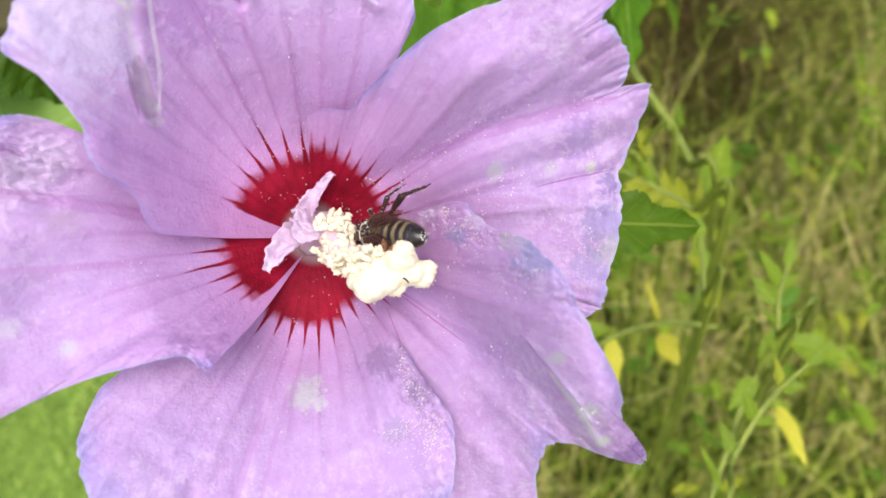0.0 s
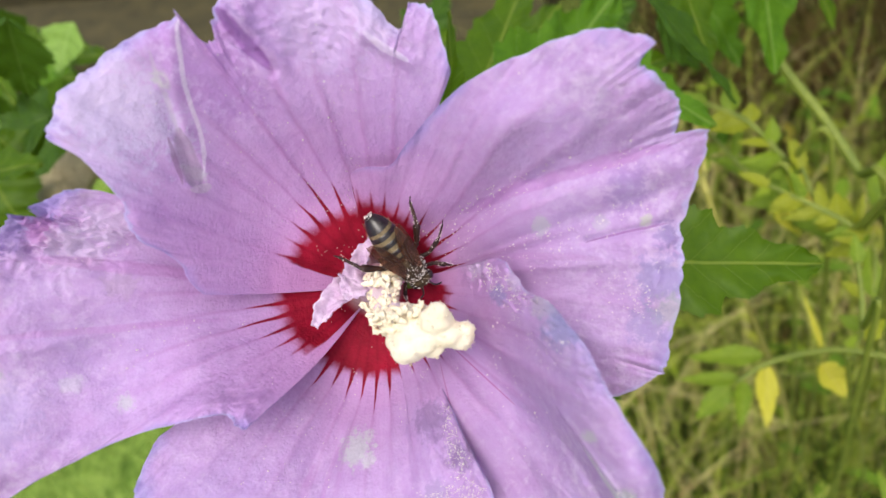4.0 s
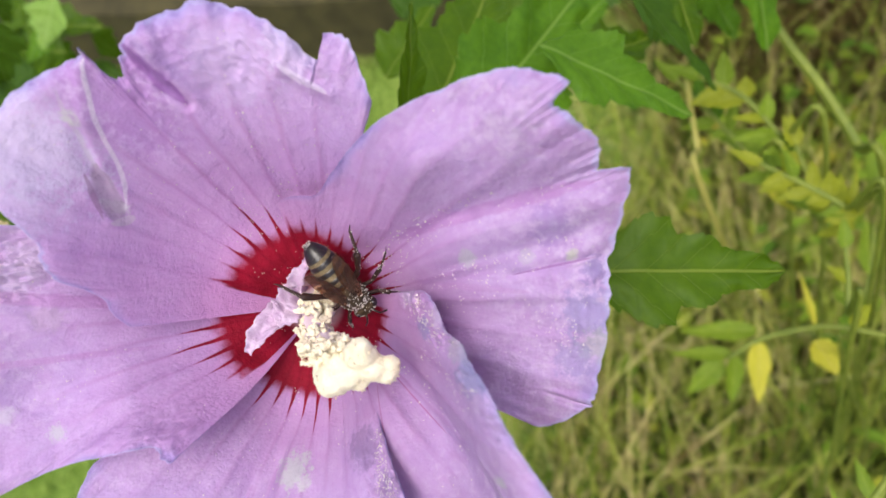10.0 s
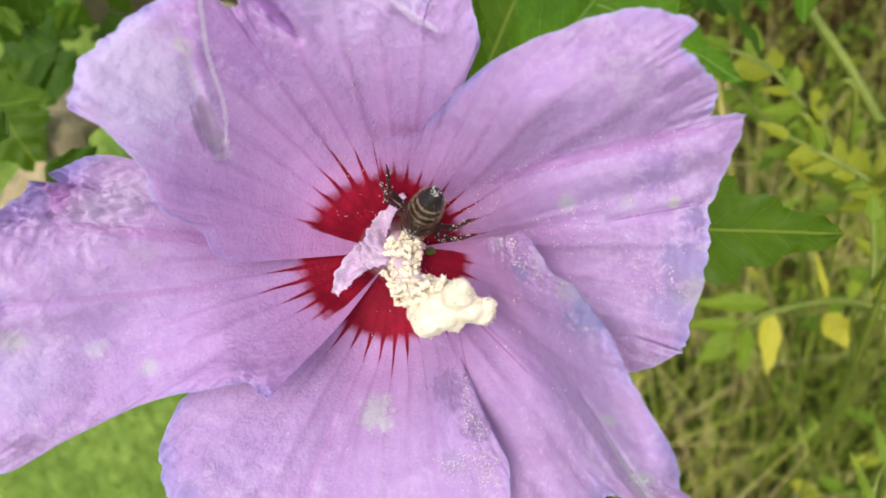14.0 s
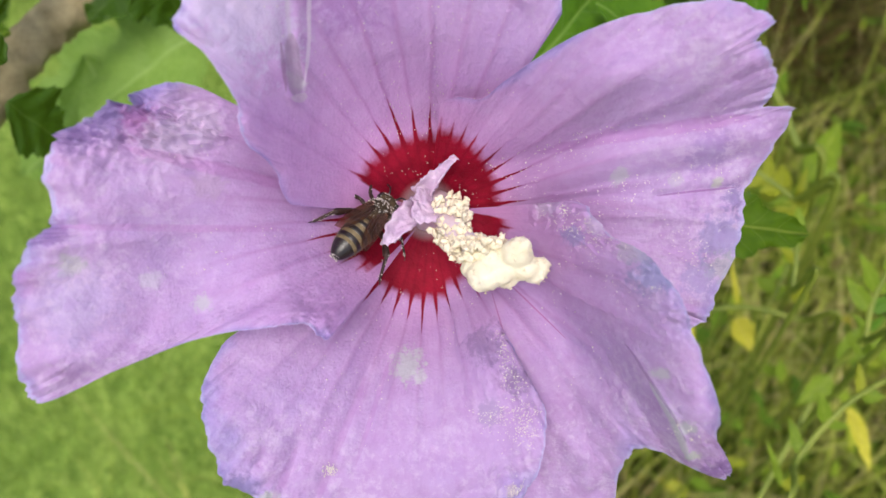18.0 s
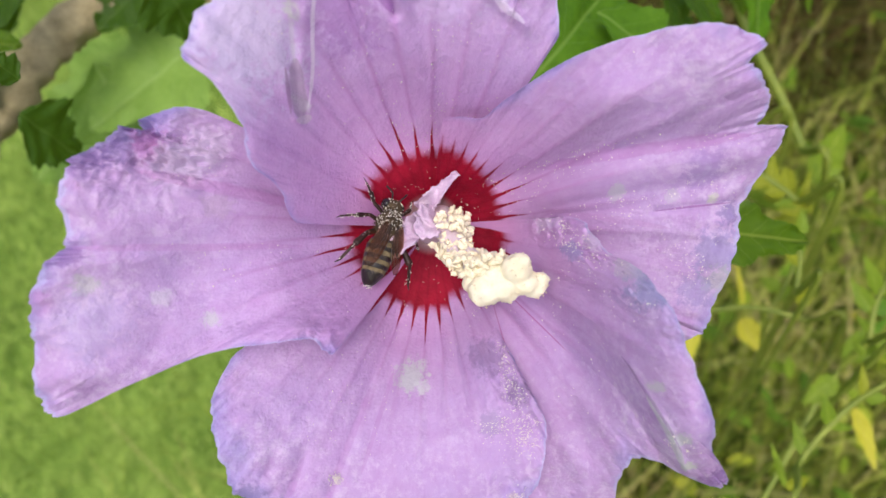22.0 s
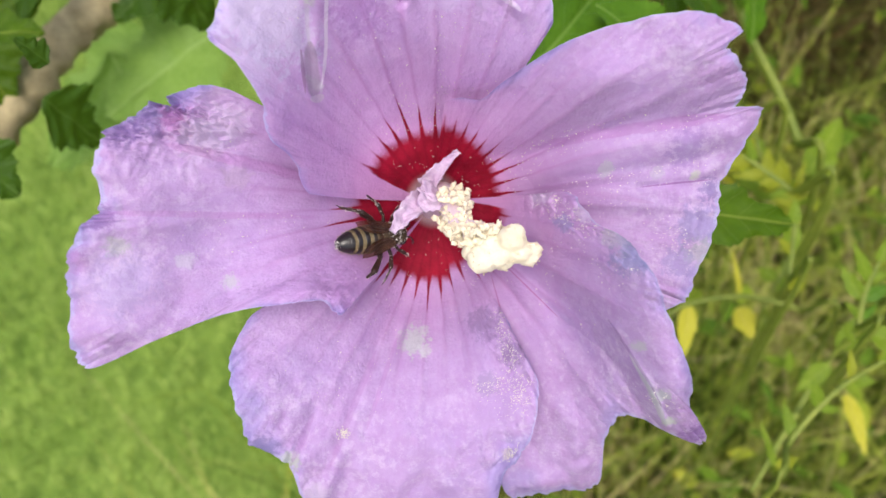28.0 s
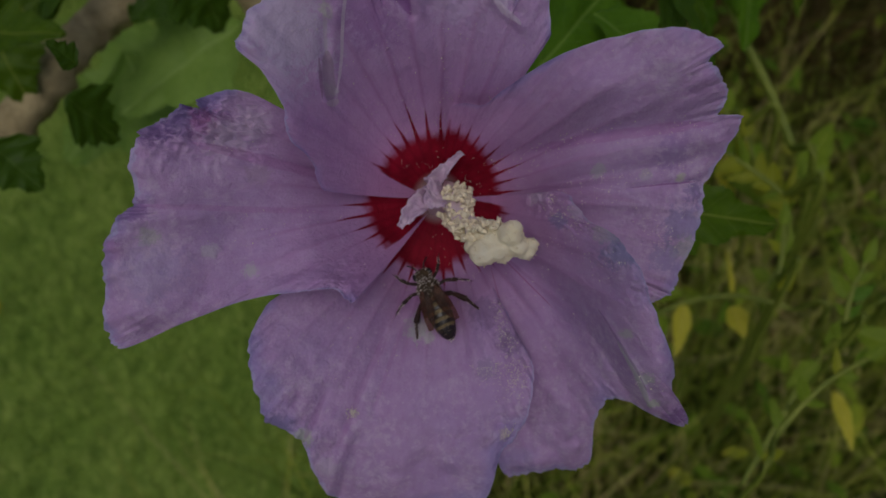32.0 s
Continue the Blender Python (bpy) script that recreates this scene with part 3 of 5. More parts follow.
PETALS = {
    "top": ([(2.1, 8.8), (8.8, 14.8), (14.5, 20.3), (15.1, 22.4), (14.2, 26.8), (11.9, 28.1), (10.7, 25.7), (10.0, 26.0), (7.6, 28.7), (4.1, 31.2), (0.3, 31.8), (-4.8, 30.2), (-8.2, 27.5), (-8.3, 25.5), (-9.5, 25.1), (-10.4, 26.3), (-10.6, 27.9), (-11.6, 27.1), (-17.2, 24.7), (-21.3, 22.0), (-23.7, 17.3), (-24.1, 15.3), (-21.5, 13.1), (-19.5, 9.2), (-19.1, 5.7), (-17.1, 3.5), (-15.8, -0.4), (-13.4, 1.3), (-9.6, 1.3), (-5.6, 2.3)], 100, 50, [(-15, 12, -5.4, 7), (-11, 28, 0.9, 9), (-19, 10, 5.9, 7), (-16, 0, 3.5, 8), (10, 22, 1.5, 10)]),
    "right": ([(11.8, -3.5), (23.8, -10.2), (28.4, -16.7), (34.2, -14.9), (35.9, -13.0), (38.3, -3.5), (39.3, 3.5), (41.6, 10.0), (38.5, 11.0), (38.1, 13.8), (34.5, 16.3), (35.9, 18.6), (30.1, 20.5), (23.6, 20.0), (15.9, 17.8), (9.4, 14.6), (6.5, 12.7), (3.5, 12.8), (1.5, 12.0), (2.2, 9.4), (3.1, 6.5)], 14, 42, [(35, 9, -0.7, 10), (35, 3, -2.0, 10), (36, 19, 4.3, 10), (23, 4, -0.1, 10), (16, 17, 0.6, 10), (2, 12, 4.2, 7)]),
    "lower": ([(3.9, -10.8), (7.4, -29.0), (11.3, -44.0), (17.6, -43.6), (24.7, -42.5), (24.4, -32.9), (26.7, -29.4), (32.6, -31.9), (37.4, -33.6), (34.8, -29.6), (32.3, -28.9), (31.7, -23.1), (28.0, -15.2), (26.0, -10.3), (23.2, -5.6), (21.0, -4.0), (18.7, -0.1), (15.5, 0.4), (11.5, -1.0), (6.5, -3.5)], -50, 42, [(19, -11, -5.2, 7), (17, -5, 1.8, 6), (24, -9, 10.2, 8), (28, -15, 7.4, 8), (28, -24, 8.6, 8), (33, -27, 2.0, 8), (36, -32, 5.4, 9), (20, -21, -4.2, 8), (18, -38, 0.6, 12), (10, -27, 0.6, 9), (8, -15, 1.6, 8)]),
    "bottom": ([(-4.3, -11.8), (-10.7, -15.1), (-16.7, -15.0), (-22.5, -15.5), (-25.2, -18.6), (-26.5, -23.2), (-25.7, -27.9), (-24.1, -33.7), (-19.3, -37.3), (-17.7, -43.8), (-14.0, -50.0), (-5.4, -54.2), (3.6, -53.5), (8.7, -47.5), (10.4, -39.7), (13.3, -34.9), (14.5, -29.5), (14.3, -24.6), (11.7, -21.3), (10.5, -17.1), (4.8, -11.7)], -101, 40, [(-3, -20, -3.3, 10), (14, -25, 1.3, 10), (-12, -36, -0.4, 10), (-25, -32, 2.4, 10), (8, -17, -1.6, 10)]),
    "left": ([(-4.4, 2.0), (-13.9, 5.0), (-20.2, 9.5), (-25.7, 12.1), (-30.7, 10.7), (-31.2, 9.0), (-32.8, 9.4), (-36.2, 6.9), (-38.1, 4.0), (-38.6, -3.0), (-40.6, -5.9), (-42.5, -11.7), (-43.4, -19.4), (-41.9, -22.5), (-33.9, -19.0), (-26.1, -15.9), (-18.2, -14.5), (-14.1, -14.1), (-11.3, -15.9), (-9.9, -12.2), (-5.9, -6.5)], 188, 38, [(-33, 10, -1.8, 10), (-26, -12, -5.7, 10), (-13, -16, 6.0, 10), (-42, -22, -1.6, 10)]),
}
FOLDS = {
    "top": [(-14.6, 20, -15.0, 12.6, 0.7, -0.7), (-10.8, 28, -14.0, 17, 0.6, 0.6), (-14.0, 17, -13.8, 13.0, 0.5, 0.5), (-13.8, 13.0, -15.2, 11.2, 0.4, 0.3), (-15.2, 11.2, -15.9, 14.5, 0.35, 0.4), (-8, 28, 0, 16, 1.4, 0.9), (-7.6, 27, -3.9, 22.8, 0.9, -1.5), (-6.4, 27.5, -2.6, 23.0, 0.8, 1.0), (7.0, 25, 11, 22.2, 0.7, 0.9), (4, 27, 2, 12, 1.6, -0.5)],
    "right": [(9, 8.4, 20, 13.0, 2.6, 1.3), (20, 13.0, 35, 15.2, 3.4, 2.2), (9, 6, 24, 8.6, 1.3, -0.9), (24, 8.6, 38, 10.0, 1.6, -1.3), (16, 3.2, 38, 7.6, 1.6, 0.9), (28, 1.2, 37.5, 2.2, 0.35, -0.6)],
    "lower": [(12, -4, 30, -24, 2.0, 1.0), (14, -10, 30, -33, 3.0, -1.8), (9, -12, 22, -38, 2.0, 0.9), (23, -17, 30.4, -30, 0.5, 0.8), (21, -17, 28.6, -30, 0.6, -0.7)],
    "bottom": [(0, -14, -6, -46, 2.6, 0.9), (-4, -16, -18, -34, 2.2, -0.8), (6, -16, 8, -44, 2.4, 0.7), (-8, -22, -14, -38, 0.9, -0.6), (-5, -20, -9, -33, 0.8, -0.45), (-16, -30, -19, -37, 0.9, -0.7), (-13, -36, -16, -46, 1.2, 0.8)],
    "left": [(-8, -1, -38, 0, 2.2, 0.7), (-10, -6, -38, -14, 3.0, 0.8), (-14, 3, -34, 6, 1.8, -0.7), (-16, -12.6, -40, -18.4, 1.7, 1.2), (-13.5, -13.5, -11, -13, 0.8, 1.0), (-16, -3.2, -38, -3.5, 1.2, -0.5)],
}


CRUMPLES = {
    "top": [(-6, 26, 4.0, 1.1), (9, 26, 4.0, 1.0), (2, 26, 6, 0.6), (-20, 18, 6, 0.4)],
    "right": [(35, 3, 4.5, 0.7), (36, -9, 4, 0.6), (37, -3, 4, 0.6)],
    "lower": [(32, -26, 5.0, 0.6), (37, -33, 3.0, 1.4), (15.5, -0.5, 2.5, 1.2), (20, -3, 3, 1.6), (24, -7, 3.5, 1.9), (27, -13, 3, 1.2)],
    "bottom": [(-20, -36, 5, 0.8), (9.5, -19, 4, 1.1), (12.5, -23, 3, 1.5), (11, -36, 4, 1.0), (-16, -43, 4, 0.7)],
    "left": [(-31, 8, 4.5, 2.8), (-27, 7, 4, 1.8), (-36, 4, 3.0, 1.8), (-13, -14, 3.5, 1.2), (-40, -8, 3, 0.8), (-22, -12, 4, 0.4)],
}
SLITS = {"top": [(-14.6, 11.6, -11.0, 28.0, 0.45, 2.5)]}


def build_flower():
    flower = thing("hibiscus_flower", FLOWER, "lilac hibiscus flower with crimson eye and ragged bluish petal rims", "flower")
    for k, (key, (outline, axis, half, bumps)) in enumerate(PETALS.items()):
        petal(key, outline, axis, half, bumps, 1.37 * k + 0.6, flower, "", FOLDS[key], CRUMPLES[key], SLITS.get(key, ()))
    # the staminal column leans out of the throat
    part("staminal_column", tube("staminal_column", [(0, 0, 1 * MM), (1.8 * MM, 0.4 * MM, 7 * MM), (3.2 * MM, -2.8 * MM, 12.5 * MM), (6.0 * MM, -5.8 * MM, 16.2 * MM), (8.0 * MM, -7.0 * MM, 18 * MM)], [0.0030, 0.0019, 0.0016, 0.0015, 0.0014], column_mat, 16, 30, 0.08), flower, "pinkish white column")
    # anthers crowd round its upper part and leave a pale strip bare
    rng = random.Random(4)
    axis_line = spline([(2.4, 0.6, 8.6), (3.4, -3.0, 12.8), (5.8, -5.6, 16.2), (8.2, -6.6, 18.4)], 40)
    shapes = [lump("anther", (0.42 * MM, 0.55 * MM, 0.40 * MM), anther_mat, 0.8, 2.0, 3.3 * i, 12, 16) for i in range(6)]
    made = 0
    while made < 520:
        f = rng.random() ** 0.95
        p = axis_line[min(int(f * 39), 39)]
        a = rng.uniform(0, 2 * math.pi)
        if f < 0.55 and abs(a - math.pi / 2) < 0.7 and rng.random() < 0.6:
            continue
        ahead = Vector((0.50, -0.60, 0.62)).normalized()
        side = ahead.cross(Vector((0, 0, 1))).normalized()
        top = side.cross(ahead)
        out = rng.uniform(0.9, 2.5) * (0.95 + 0.30 * math.sin(f * 9 + 2 * math.sin(a * 2)))
        c = p + (side * math.cos(a) + top * math.sin(a)) * out
        ob = part("anther", shapes[made % 6], flower)
        ob.matrix_basis = Matrix.LocRotScale(c * MM, Euler([rng.uniform(0, 6.28) for _ in range(3)]), Vector([rng.uniform(0.6, 1.25) for _ in range(3)]))
        if made % 3 == 0:
            me = tube("filament", [p * MM, (p * 0.45 + c * 0.55) * MM + Vector((0, 0, 0.0002)), c * MM], [0.00018, 0.00013], column_mat, 5, 5)
            part("filament", me, flower)
        made += 1
    # swollen, waxy stigma: lobes melted into one mass, with a knob at its end
    lobes = [(6.8, -8.6, 18.4, 2.1), (5.4, -7.8, 17.2, 1.4), (8.6, -8.1, 18.5, 1.9), (8.0, -6.6, 18.4, 1.6), (10.5, -6.0, 19.5, 1.95), (10.9, -5.2, 20.6, 1.3), (11.6, -7.6, 18.6, 1.8), (13.0, -8.2, 17.9, 1.5), (13.6, -7.4, 18.4, 1.1), (9.6, -9.0, 17.8, 1.3)]
    verts, faces = [], []
    for k, (x, y, z, r) in enumerate(lobes):
        me = lump("lobe", (r, r * 0.94, r * 0.94), cream, 0.16, 1.9, k * 2.1, 26, 34)
        first = len(verts)
        verts += [((v.co.x + x) * MM, (v.co.y + y) * MM, (v.co.z + z) * MM) for v in me.vertices]
        faces += [tuple(first + q for q in f.vertices) for f in me.polygons]
        bpy.data.meshes.remove(me)
    stigma = part("stigma", mesh("stigma", verts, faces, cream), flower, "swollen waxy cream stigma")
    skin = stigma.modifiers.new("melt", "REMESH")
    skin.mode, skin.voxel_size, skin.use_smooth_shade = "VOXEL", 0.0002, True
    soft = stigma.modifiers.new("soften", "SMOOTH")
    soft.factor, soft.iterations = 0.5, 7
    verts, faces = [], []
    for q in range(420):
        x, y, z, r = lobes[q % len(lobes)]
        d = Vector((rng.gauss(0, 1), rng.gauss(0, 1), rng.gauss(0, 1))).normalized()
        c = Vector((x, y, z)) + d * r * rng.uniform(0.93, 1.02)
        w = rng.uniform(0.06, 0.20)
        m = len(verts)
        verts += [(c + Vector(v) * w) * MM for v in ((1, 0, 0), (-1, 0, 0), (0, 1, 0), (0, -1, 0), (0, 0, 1), (0, 0, -1))]
        faces += [tuple(m + k for k in t) for t in ((0, 2, 4), (2, 1, 4), (1, 3, 4), (3, 0, 4), (2, 0, 5), (1, 2, 5), (3, 1, 5), (0, 3, 5))]
    part("pollen_dust", mesh("pollen_dust", verts, faces, anther_mat), stigma, "cream pollen on the stigma")
    # two crumpled petal-like lobes beside the column
    for points, widths, seed, label in (
        ([(0.6, 1.8, 6.0), (-2.0, -0.6, 10.5), (-4.2, -3.0, 12.4), (-5.6, -5.2, 12.6)], (1.3, 1.5, 1.15, 0.35), 2.0, "crumpled pale lilac petaloid"),
        ([(-1.2, 1.6, 7.0), (0.4, 3.6, 9.6), (2.0, 5.2, 10.4), (3.6, 6.6, 10.6)], (1.3, 0.9, 0.5, 0.45), 5.0, "crumpled pale lilac petaloid"),
        ([(1.4, 1.2, 6.5), (0.2, 0.4, 10.4), (-0.8, -0.6, 12.0), (-2.0, -0.8, 12.4)], (1.6, 2.2, 1.7, 0.6), 8.0, "crumpled pale lilac petaloid"),
    ):
        line = spline(points, 34)
        verts = []
        for i, p in enumerate(line):
            ahead = (line[min(i + 1, 33)] - line[max(i - 1, 0)]).normalized()
            side = ahead.cross(Vector((0, 0, 1))).normalized()
            f = i / 33 * (len(widths) - 1)
            k = min(int(f), len(widths) - 2)
            w = widths[k] + (widths[k + 1] - widths[k]) * (f - k)
            w *= 1 + 0.35 * noise.noise(Vector((i * 0.45, seed, 0)))
            for j in range(15):
                s = (j - 7) / 7
                q = p + side * (w * s) + Vector((0, 0, 0.55 * w * s * s))
                q += Vector((0, 0, 1)) * (0.8 * noise.noise(q * 0.9 + Vector((seed, 0, 0))) + 0.35 * noise.noise(q * 2.2))
                verts.append(q * MM)
        ob = part("petaloid", mesh("petaloid", verts, grid_faces(34, 15), petaloid_mat), flower, label)
        thick = ob.modifiers.new("thickness", "SOLIDIFY")
        thick.thickness = 0.0003
    # slips of green calyx in the gaps at the throat
    for x, y, z, turn in ((5.9, -0.3, 3.4, 20),):
        ob = part("calyx_tip", lump("calyx_tip", (1.5 * MM, 0.6 * MM, 0.4 * MM), sepal_mat, 0.2, 2.0, x, 10, 14), flower, "green calyx tip")
        ob.matrix_basis = pose(x * MM, y * MM, z * MM, 0, 0, turn)
    # green calyx tips show between the petal bases
    for a in (55, 128, 200, 272, 344):
        d = Vector((math.cos(radians(a)), math.sin(radians(a)), 0))
        ob = part("sepal", leaf_mesh("sepal", 14 * MM, 3.2 * MM, sepal_mat, 0.0, 0.0, 12, 3), flower, "green calyx lobe")
        ob.matrix_basis = aim(d * 1.0 * MM + Vector((0, 0, -5.0 * MM)), d * 13 * MM + Vector((0, 0, -3.0 * MM)), Vector((0, 0, 1)))
    return flower


def aim(root, tip, normal):
    """A pose at root with y towards tip and z near the normal."""
    y = (Vector(tip) - Vector(root)).normalized()
    x = y.cross(Vector(normal)).normalized()
    z = x.cross(y)
    m = Matrix((x, y, z)).transposed().to_4x4()
    m.translation = root
    return m


LOBED = ((0.0, 0.06), (0.05, 0.30), (0.16, 0.72), (0.30, 1.0), (0.41, 0.98), (0.46, 0.66), (0.60, 0.66), (0.68, 0.44), (0.74, 0.36), (0.86, 0.33), (0.95, 0.18), (1.0, 0.01))


def leaf_mesh(name, length, width, material, lobes=0.35, teeth=0.10, rows=64, half=6, curl=0.12, seed=0.0):
    """A leaf along +y, folded a little along its midrib: lance-shaped, or with stepped, rounded lobes."""
    verts, uv = [], []
    for i in range(rows):
        s = i / (rows - 1)
        w = (math.sin(math.pi * min(s ** 0.62, 1.0)) ** 0.9) * 0.92 + 0.02
        k = max(q for q in range(len(LOBED) - 1) if LOBED[q][0] <= s)
        (s0, w0), (s1, w1) = LOBED[k], LOBED[k + 1]
        stepped = w0 + (w1 - w0) * smooth01((s - s0) / (s1 - s0))
        w += (stepped - w) * min(lobes * 2.5, 1.0)
        saw = ((s * 12 + seed * 3) % 1.0) ** 0.8 + 0.35 * ((s * 31 + seed) % 1.0)
        for j in range(-half, half + 1):
            a = j / half
            ww = w * (1 - teeth + teeth * 2 * saw) * (1 + 0.12 * noise.noise(Vector((s * 6, seed, 1 if a > 0 else 5))))
            x = a * ww * width
            z = 0.20 * abs(x) - curl * length * s * s + 0.05 * width * math.sin(abs(a) * 5 - s * 26) * abs(a)
            z += 0.10 * width * noise.noise(Vector((a * 1.5 + seed, s * 5, seed)))
            verts.append((x, s * length + 0.14 * abs(x) * (1 - s), z))
            uv.append((0.5 + 0.5 * a * w, s))
    return mesh(name, verts, grid_faces(rows, 2 * half + 1), material, uv)


flower = build_flower()


def inside(outline, x, y):
    ring = [(0.0, 0.0)] + [(a * 0.97, b * 0.97) for a, b in outline]
    hit = False
    for (x0, y0), (x1, y1) in zip(ring, ring[1:] + ring[:1]):
        if (y0 > y) != (y1 > y) and x < x0 + (y - y0) * (x1 - x0) / (y1 - y0):
            hit = not hit
    return hit


def pollen_on_petals():
    """Grains of pollen strewn over the petals, thickest round the eye."""
    rng = random.Random(11)
    verts, faces = [], []
    shape = [(1, 0, 0), (-1, 0, 0), (0, 1, 0), (0, -1, 0), (0, 0, 1), (0, 0, -1)]
    tris = [(0, 2, 4), (2, 1, 4), (1, 3, 4), (3, 0, 4), (2, 0, 5), (1, 2, 5), (3, 1, 5), (0, 3, 5)]
    keys = list(PETALS)
    dense = [("bottom", 9.5, -19, 3.4), ("bottom", 12, -26, 2.5), ("right", 24, 4, 6), ("lower", 20, -4, 4), ("lower", 24, -10, 5), ("top", -3, 17, 8), ("right", 12, 8, 6), ("left", -20, -10, 8), ("bottom", -12, -33, 0.8), ("right", 34, -4, 5), ("right", 33, 6, 4), ("lower", 30, -24, 3), ("bottom", 10, -21, 4.5), ("bottom", 12, -28, 3), ("right", 20, 8, 7), ("bottom", 7.5, -18, 3.0), ("bottom", 11, -21.5, 2.4), ("bottom", 7.7, -26, 2.2), ("bottom", 11.5, -36, 1.4), ("lower", 16, -0.5, 2.0), ("lower", 18, -4, 2.5)]
    for i in range(5200):
        if i < 3200:
            key, cx, cy, r = dense[i % len(dense)]
            x, y = cx + rng.gauss(0, 0.5) * r, cy + rng.gauss(0, 0.5) * r
        else:
            key = keys[i % 5]
            a, r = PETALS[key][1] + rng.uniform(-0.85, 0.85) * PETALS[key][2], 5 + 27 * rng.random() ** 1.7
            x, y = r * math.cos(radians(a)), r * math.sin(radians(a))
        outline, axis, half, bumps = PETALS[key]
        if not inside(outline, x, y) or (math.hypot(x, y) < 10 and rng.random() < 0.75):
            continue
        z, tau, r = petal_height(x, y, axis, half, bumps)
        size = rng.uniform(0.035, 0.09) * (1.6 if rng.random() < 0.08 else 1.0)
        k = len(verts)
        verts += [((x + a * size) * MM, (y + b * size) * MM, (z + 0.12 + c * size) * MM) for a, b, c in shape]
        faces += [tuple(k + q for q in t) for t in tris]
    ob = new("pollen_grains", mesh("pollen_grains", verts, faces, pollen_mat))
    ob.matrix_world = FLOWER
    tagged(ob, "white pollen grains strewn over the lilac petals", "pollen", kind="stuff")


# ---- the bee ----
def build_bee():
    """A honey bee 12 mm long, head towards +y, back towards +z."""
    MM = 0.00088
    bee = thing("honey_bee", FLOWER @ pose(0, 0, 0.02), "brown and black banded honey bee dusted with pollen", "bee")
    part("thorax", lump("thorax", (2.0 * MM, 2.1 * MM, 1.8 * MM), fur_mat, 0.18, 5.0, 1.0, 18, 26), bee, "tan furry thorax").location = (0, 2.4 * MM, 0)
    head = part("head", lump("head", (1.75 * MM, 1.05 * MM, 1.5 * MM), fur_mat, 0.12, 5.0, 4.0, 14, 20), bee, "dark furry head")
    head.location = (0, 5.3 * MM, -0.5 * MM)
    for s in (-1, 1):
        e = part("eye", lump("eye", (0.55 * MM, 0.75 * MM, 0.95 * MM), eye_mat, 0.0, 1.0, 0.0, 10, 12), head, "glossy black eye")
        e.location = (s * 1.35 * MM, 0.15 * MM, 0.1 * MM)
        part("antenna", tube("antenna", [(s * 0.5 * MM, 0.8 * MM, 0.3 * MM), (s * 1.1 * MM, 1.9 * MM, 0.8 * MM), (s * 1.9 * MM, 2.7 * MM, 0.0)], [0.00013, 0.00011, 0.00013], chitin_dark, 6, 10), head)
    # abdomen: overlapping rings, dark with a paler front band
    def girth(y):
        f = min(max((y + 7.3) / 8.3, 0.0), 1.0)
        return 2.3 * (1 - (1 - f) ** 3.0) ** 0.55 * (1 - 0.4 * smooth01((f - 0.72) / 0.28))
    bands = [(1.0, -0.4, 0.75), (-0.4, -1.8, 0.55), (-1.8, -3.2, 0.50), (-3.2, -4.5, 0.48), (-4.5, -5.6, 0.46), (-5.6, -7.3, 0.0)]
    for k, (front, back, pale) in enumerate(bands):
        split = front - (front - back) * pale
        for a, b, mat, name, lift in ((front, split, chitin_amber if k < 1 else band_tan, "pale_band", 1.0), (split, back, chitin_dark, "dark_band", 1.015)):
            if a - b < 0.05:
                continue
            verts = []
            for i in range(8):
                y = a + (b - a) * i / 7
                for j in range(26):
                    w = 2 * math.pi * j / 26
                    r = girth(y) * lift * (1 - 0.035 * (i == 7))
                    verts.append((r * math.cos(w) * MM, y * MM, (r * 0.9 * math.sin(w) - 0.25 - 0.018 * y * y) * MM))
            part(name, mesh(name, verts, grid_faces(8, 26, True), mat), bee)
    # wings folded back along the body
    for s in (-1, 1):
        for name, length, width, turn, z in (("forewing", 7.2, 2.2, 11, 1.75), ("hindwing", 4.8, 1.6, 17, 1.5)):
            def skin(f, a):
                w = width * math.sin(math.pi * min(f * 0.86 + 0.08, 1.0)) ** 0.6
                return Vector((s * (a * w - 0.62 * w), -f * length, 0.08 * math.sin(f * 9) * a - 0.55 * f * a * a - 0.3 * f * f))
            verts = [skin(i / 17, j / 5) * MM for i in range(18) for j in range(6)]
            ob = part(name, mesh(name, verts, grid_faces(18, 6), wing_mat), bee, "clear brown-tinted wing")
            ob.matrix_basis = pose(s * 1.15 * MM, 2.4 * MM, z * MM, -3, 0, s * turn)
            ob.modifiers.new("thickness", "SOLIDIFY").thickness = 0.00003
            for a in (0.0, 0.35, 0.7):
                part("wing_vein", tube("wing_vein", [(skin(f, a * (0.4 + 0.6 * f)) + Vector((0, 0, 0.03))) * MM for f in (0.0, 0.35, 0.7, 0.95 - 0.2 * a)], [0.00004, 0.00002], chitin_dark, 5, 12), ob)
    # six jointed legs, spread wide, the hind pair broad
    legs = [(1.1, 4.0, [(1.3, 0.9, -0.2), (2.2, 2.0, 0.1), (2.6, 3.3, -1.0)], 0.27), (1.3, 2.6, [(1.6, 0.3, 0.2), (3.4, -0.5, 0.5), (4.9, -1.2, -0.9)], 0.30), (1.1, 1.2, [(1.7, -0.9, 0.5), (3.2, -3.0, 0.9), (4.3, -5.6, -0.3)], 0.44)]
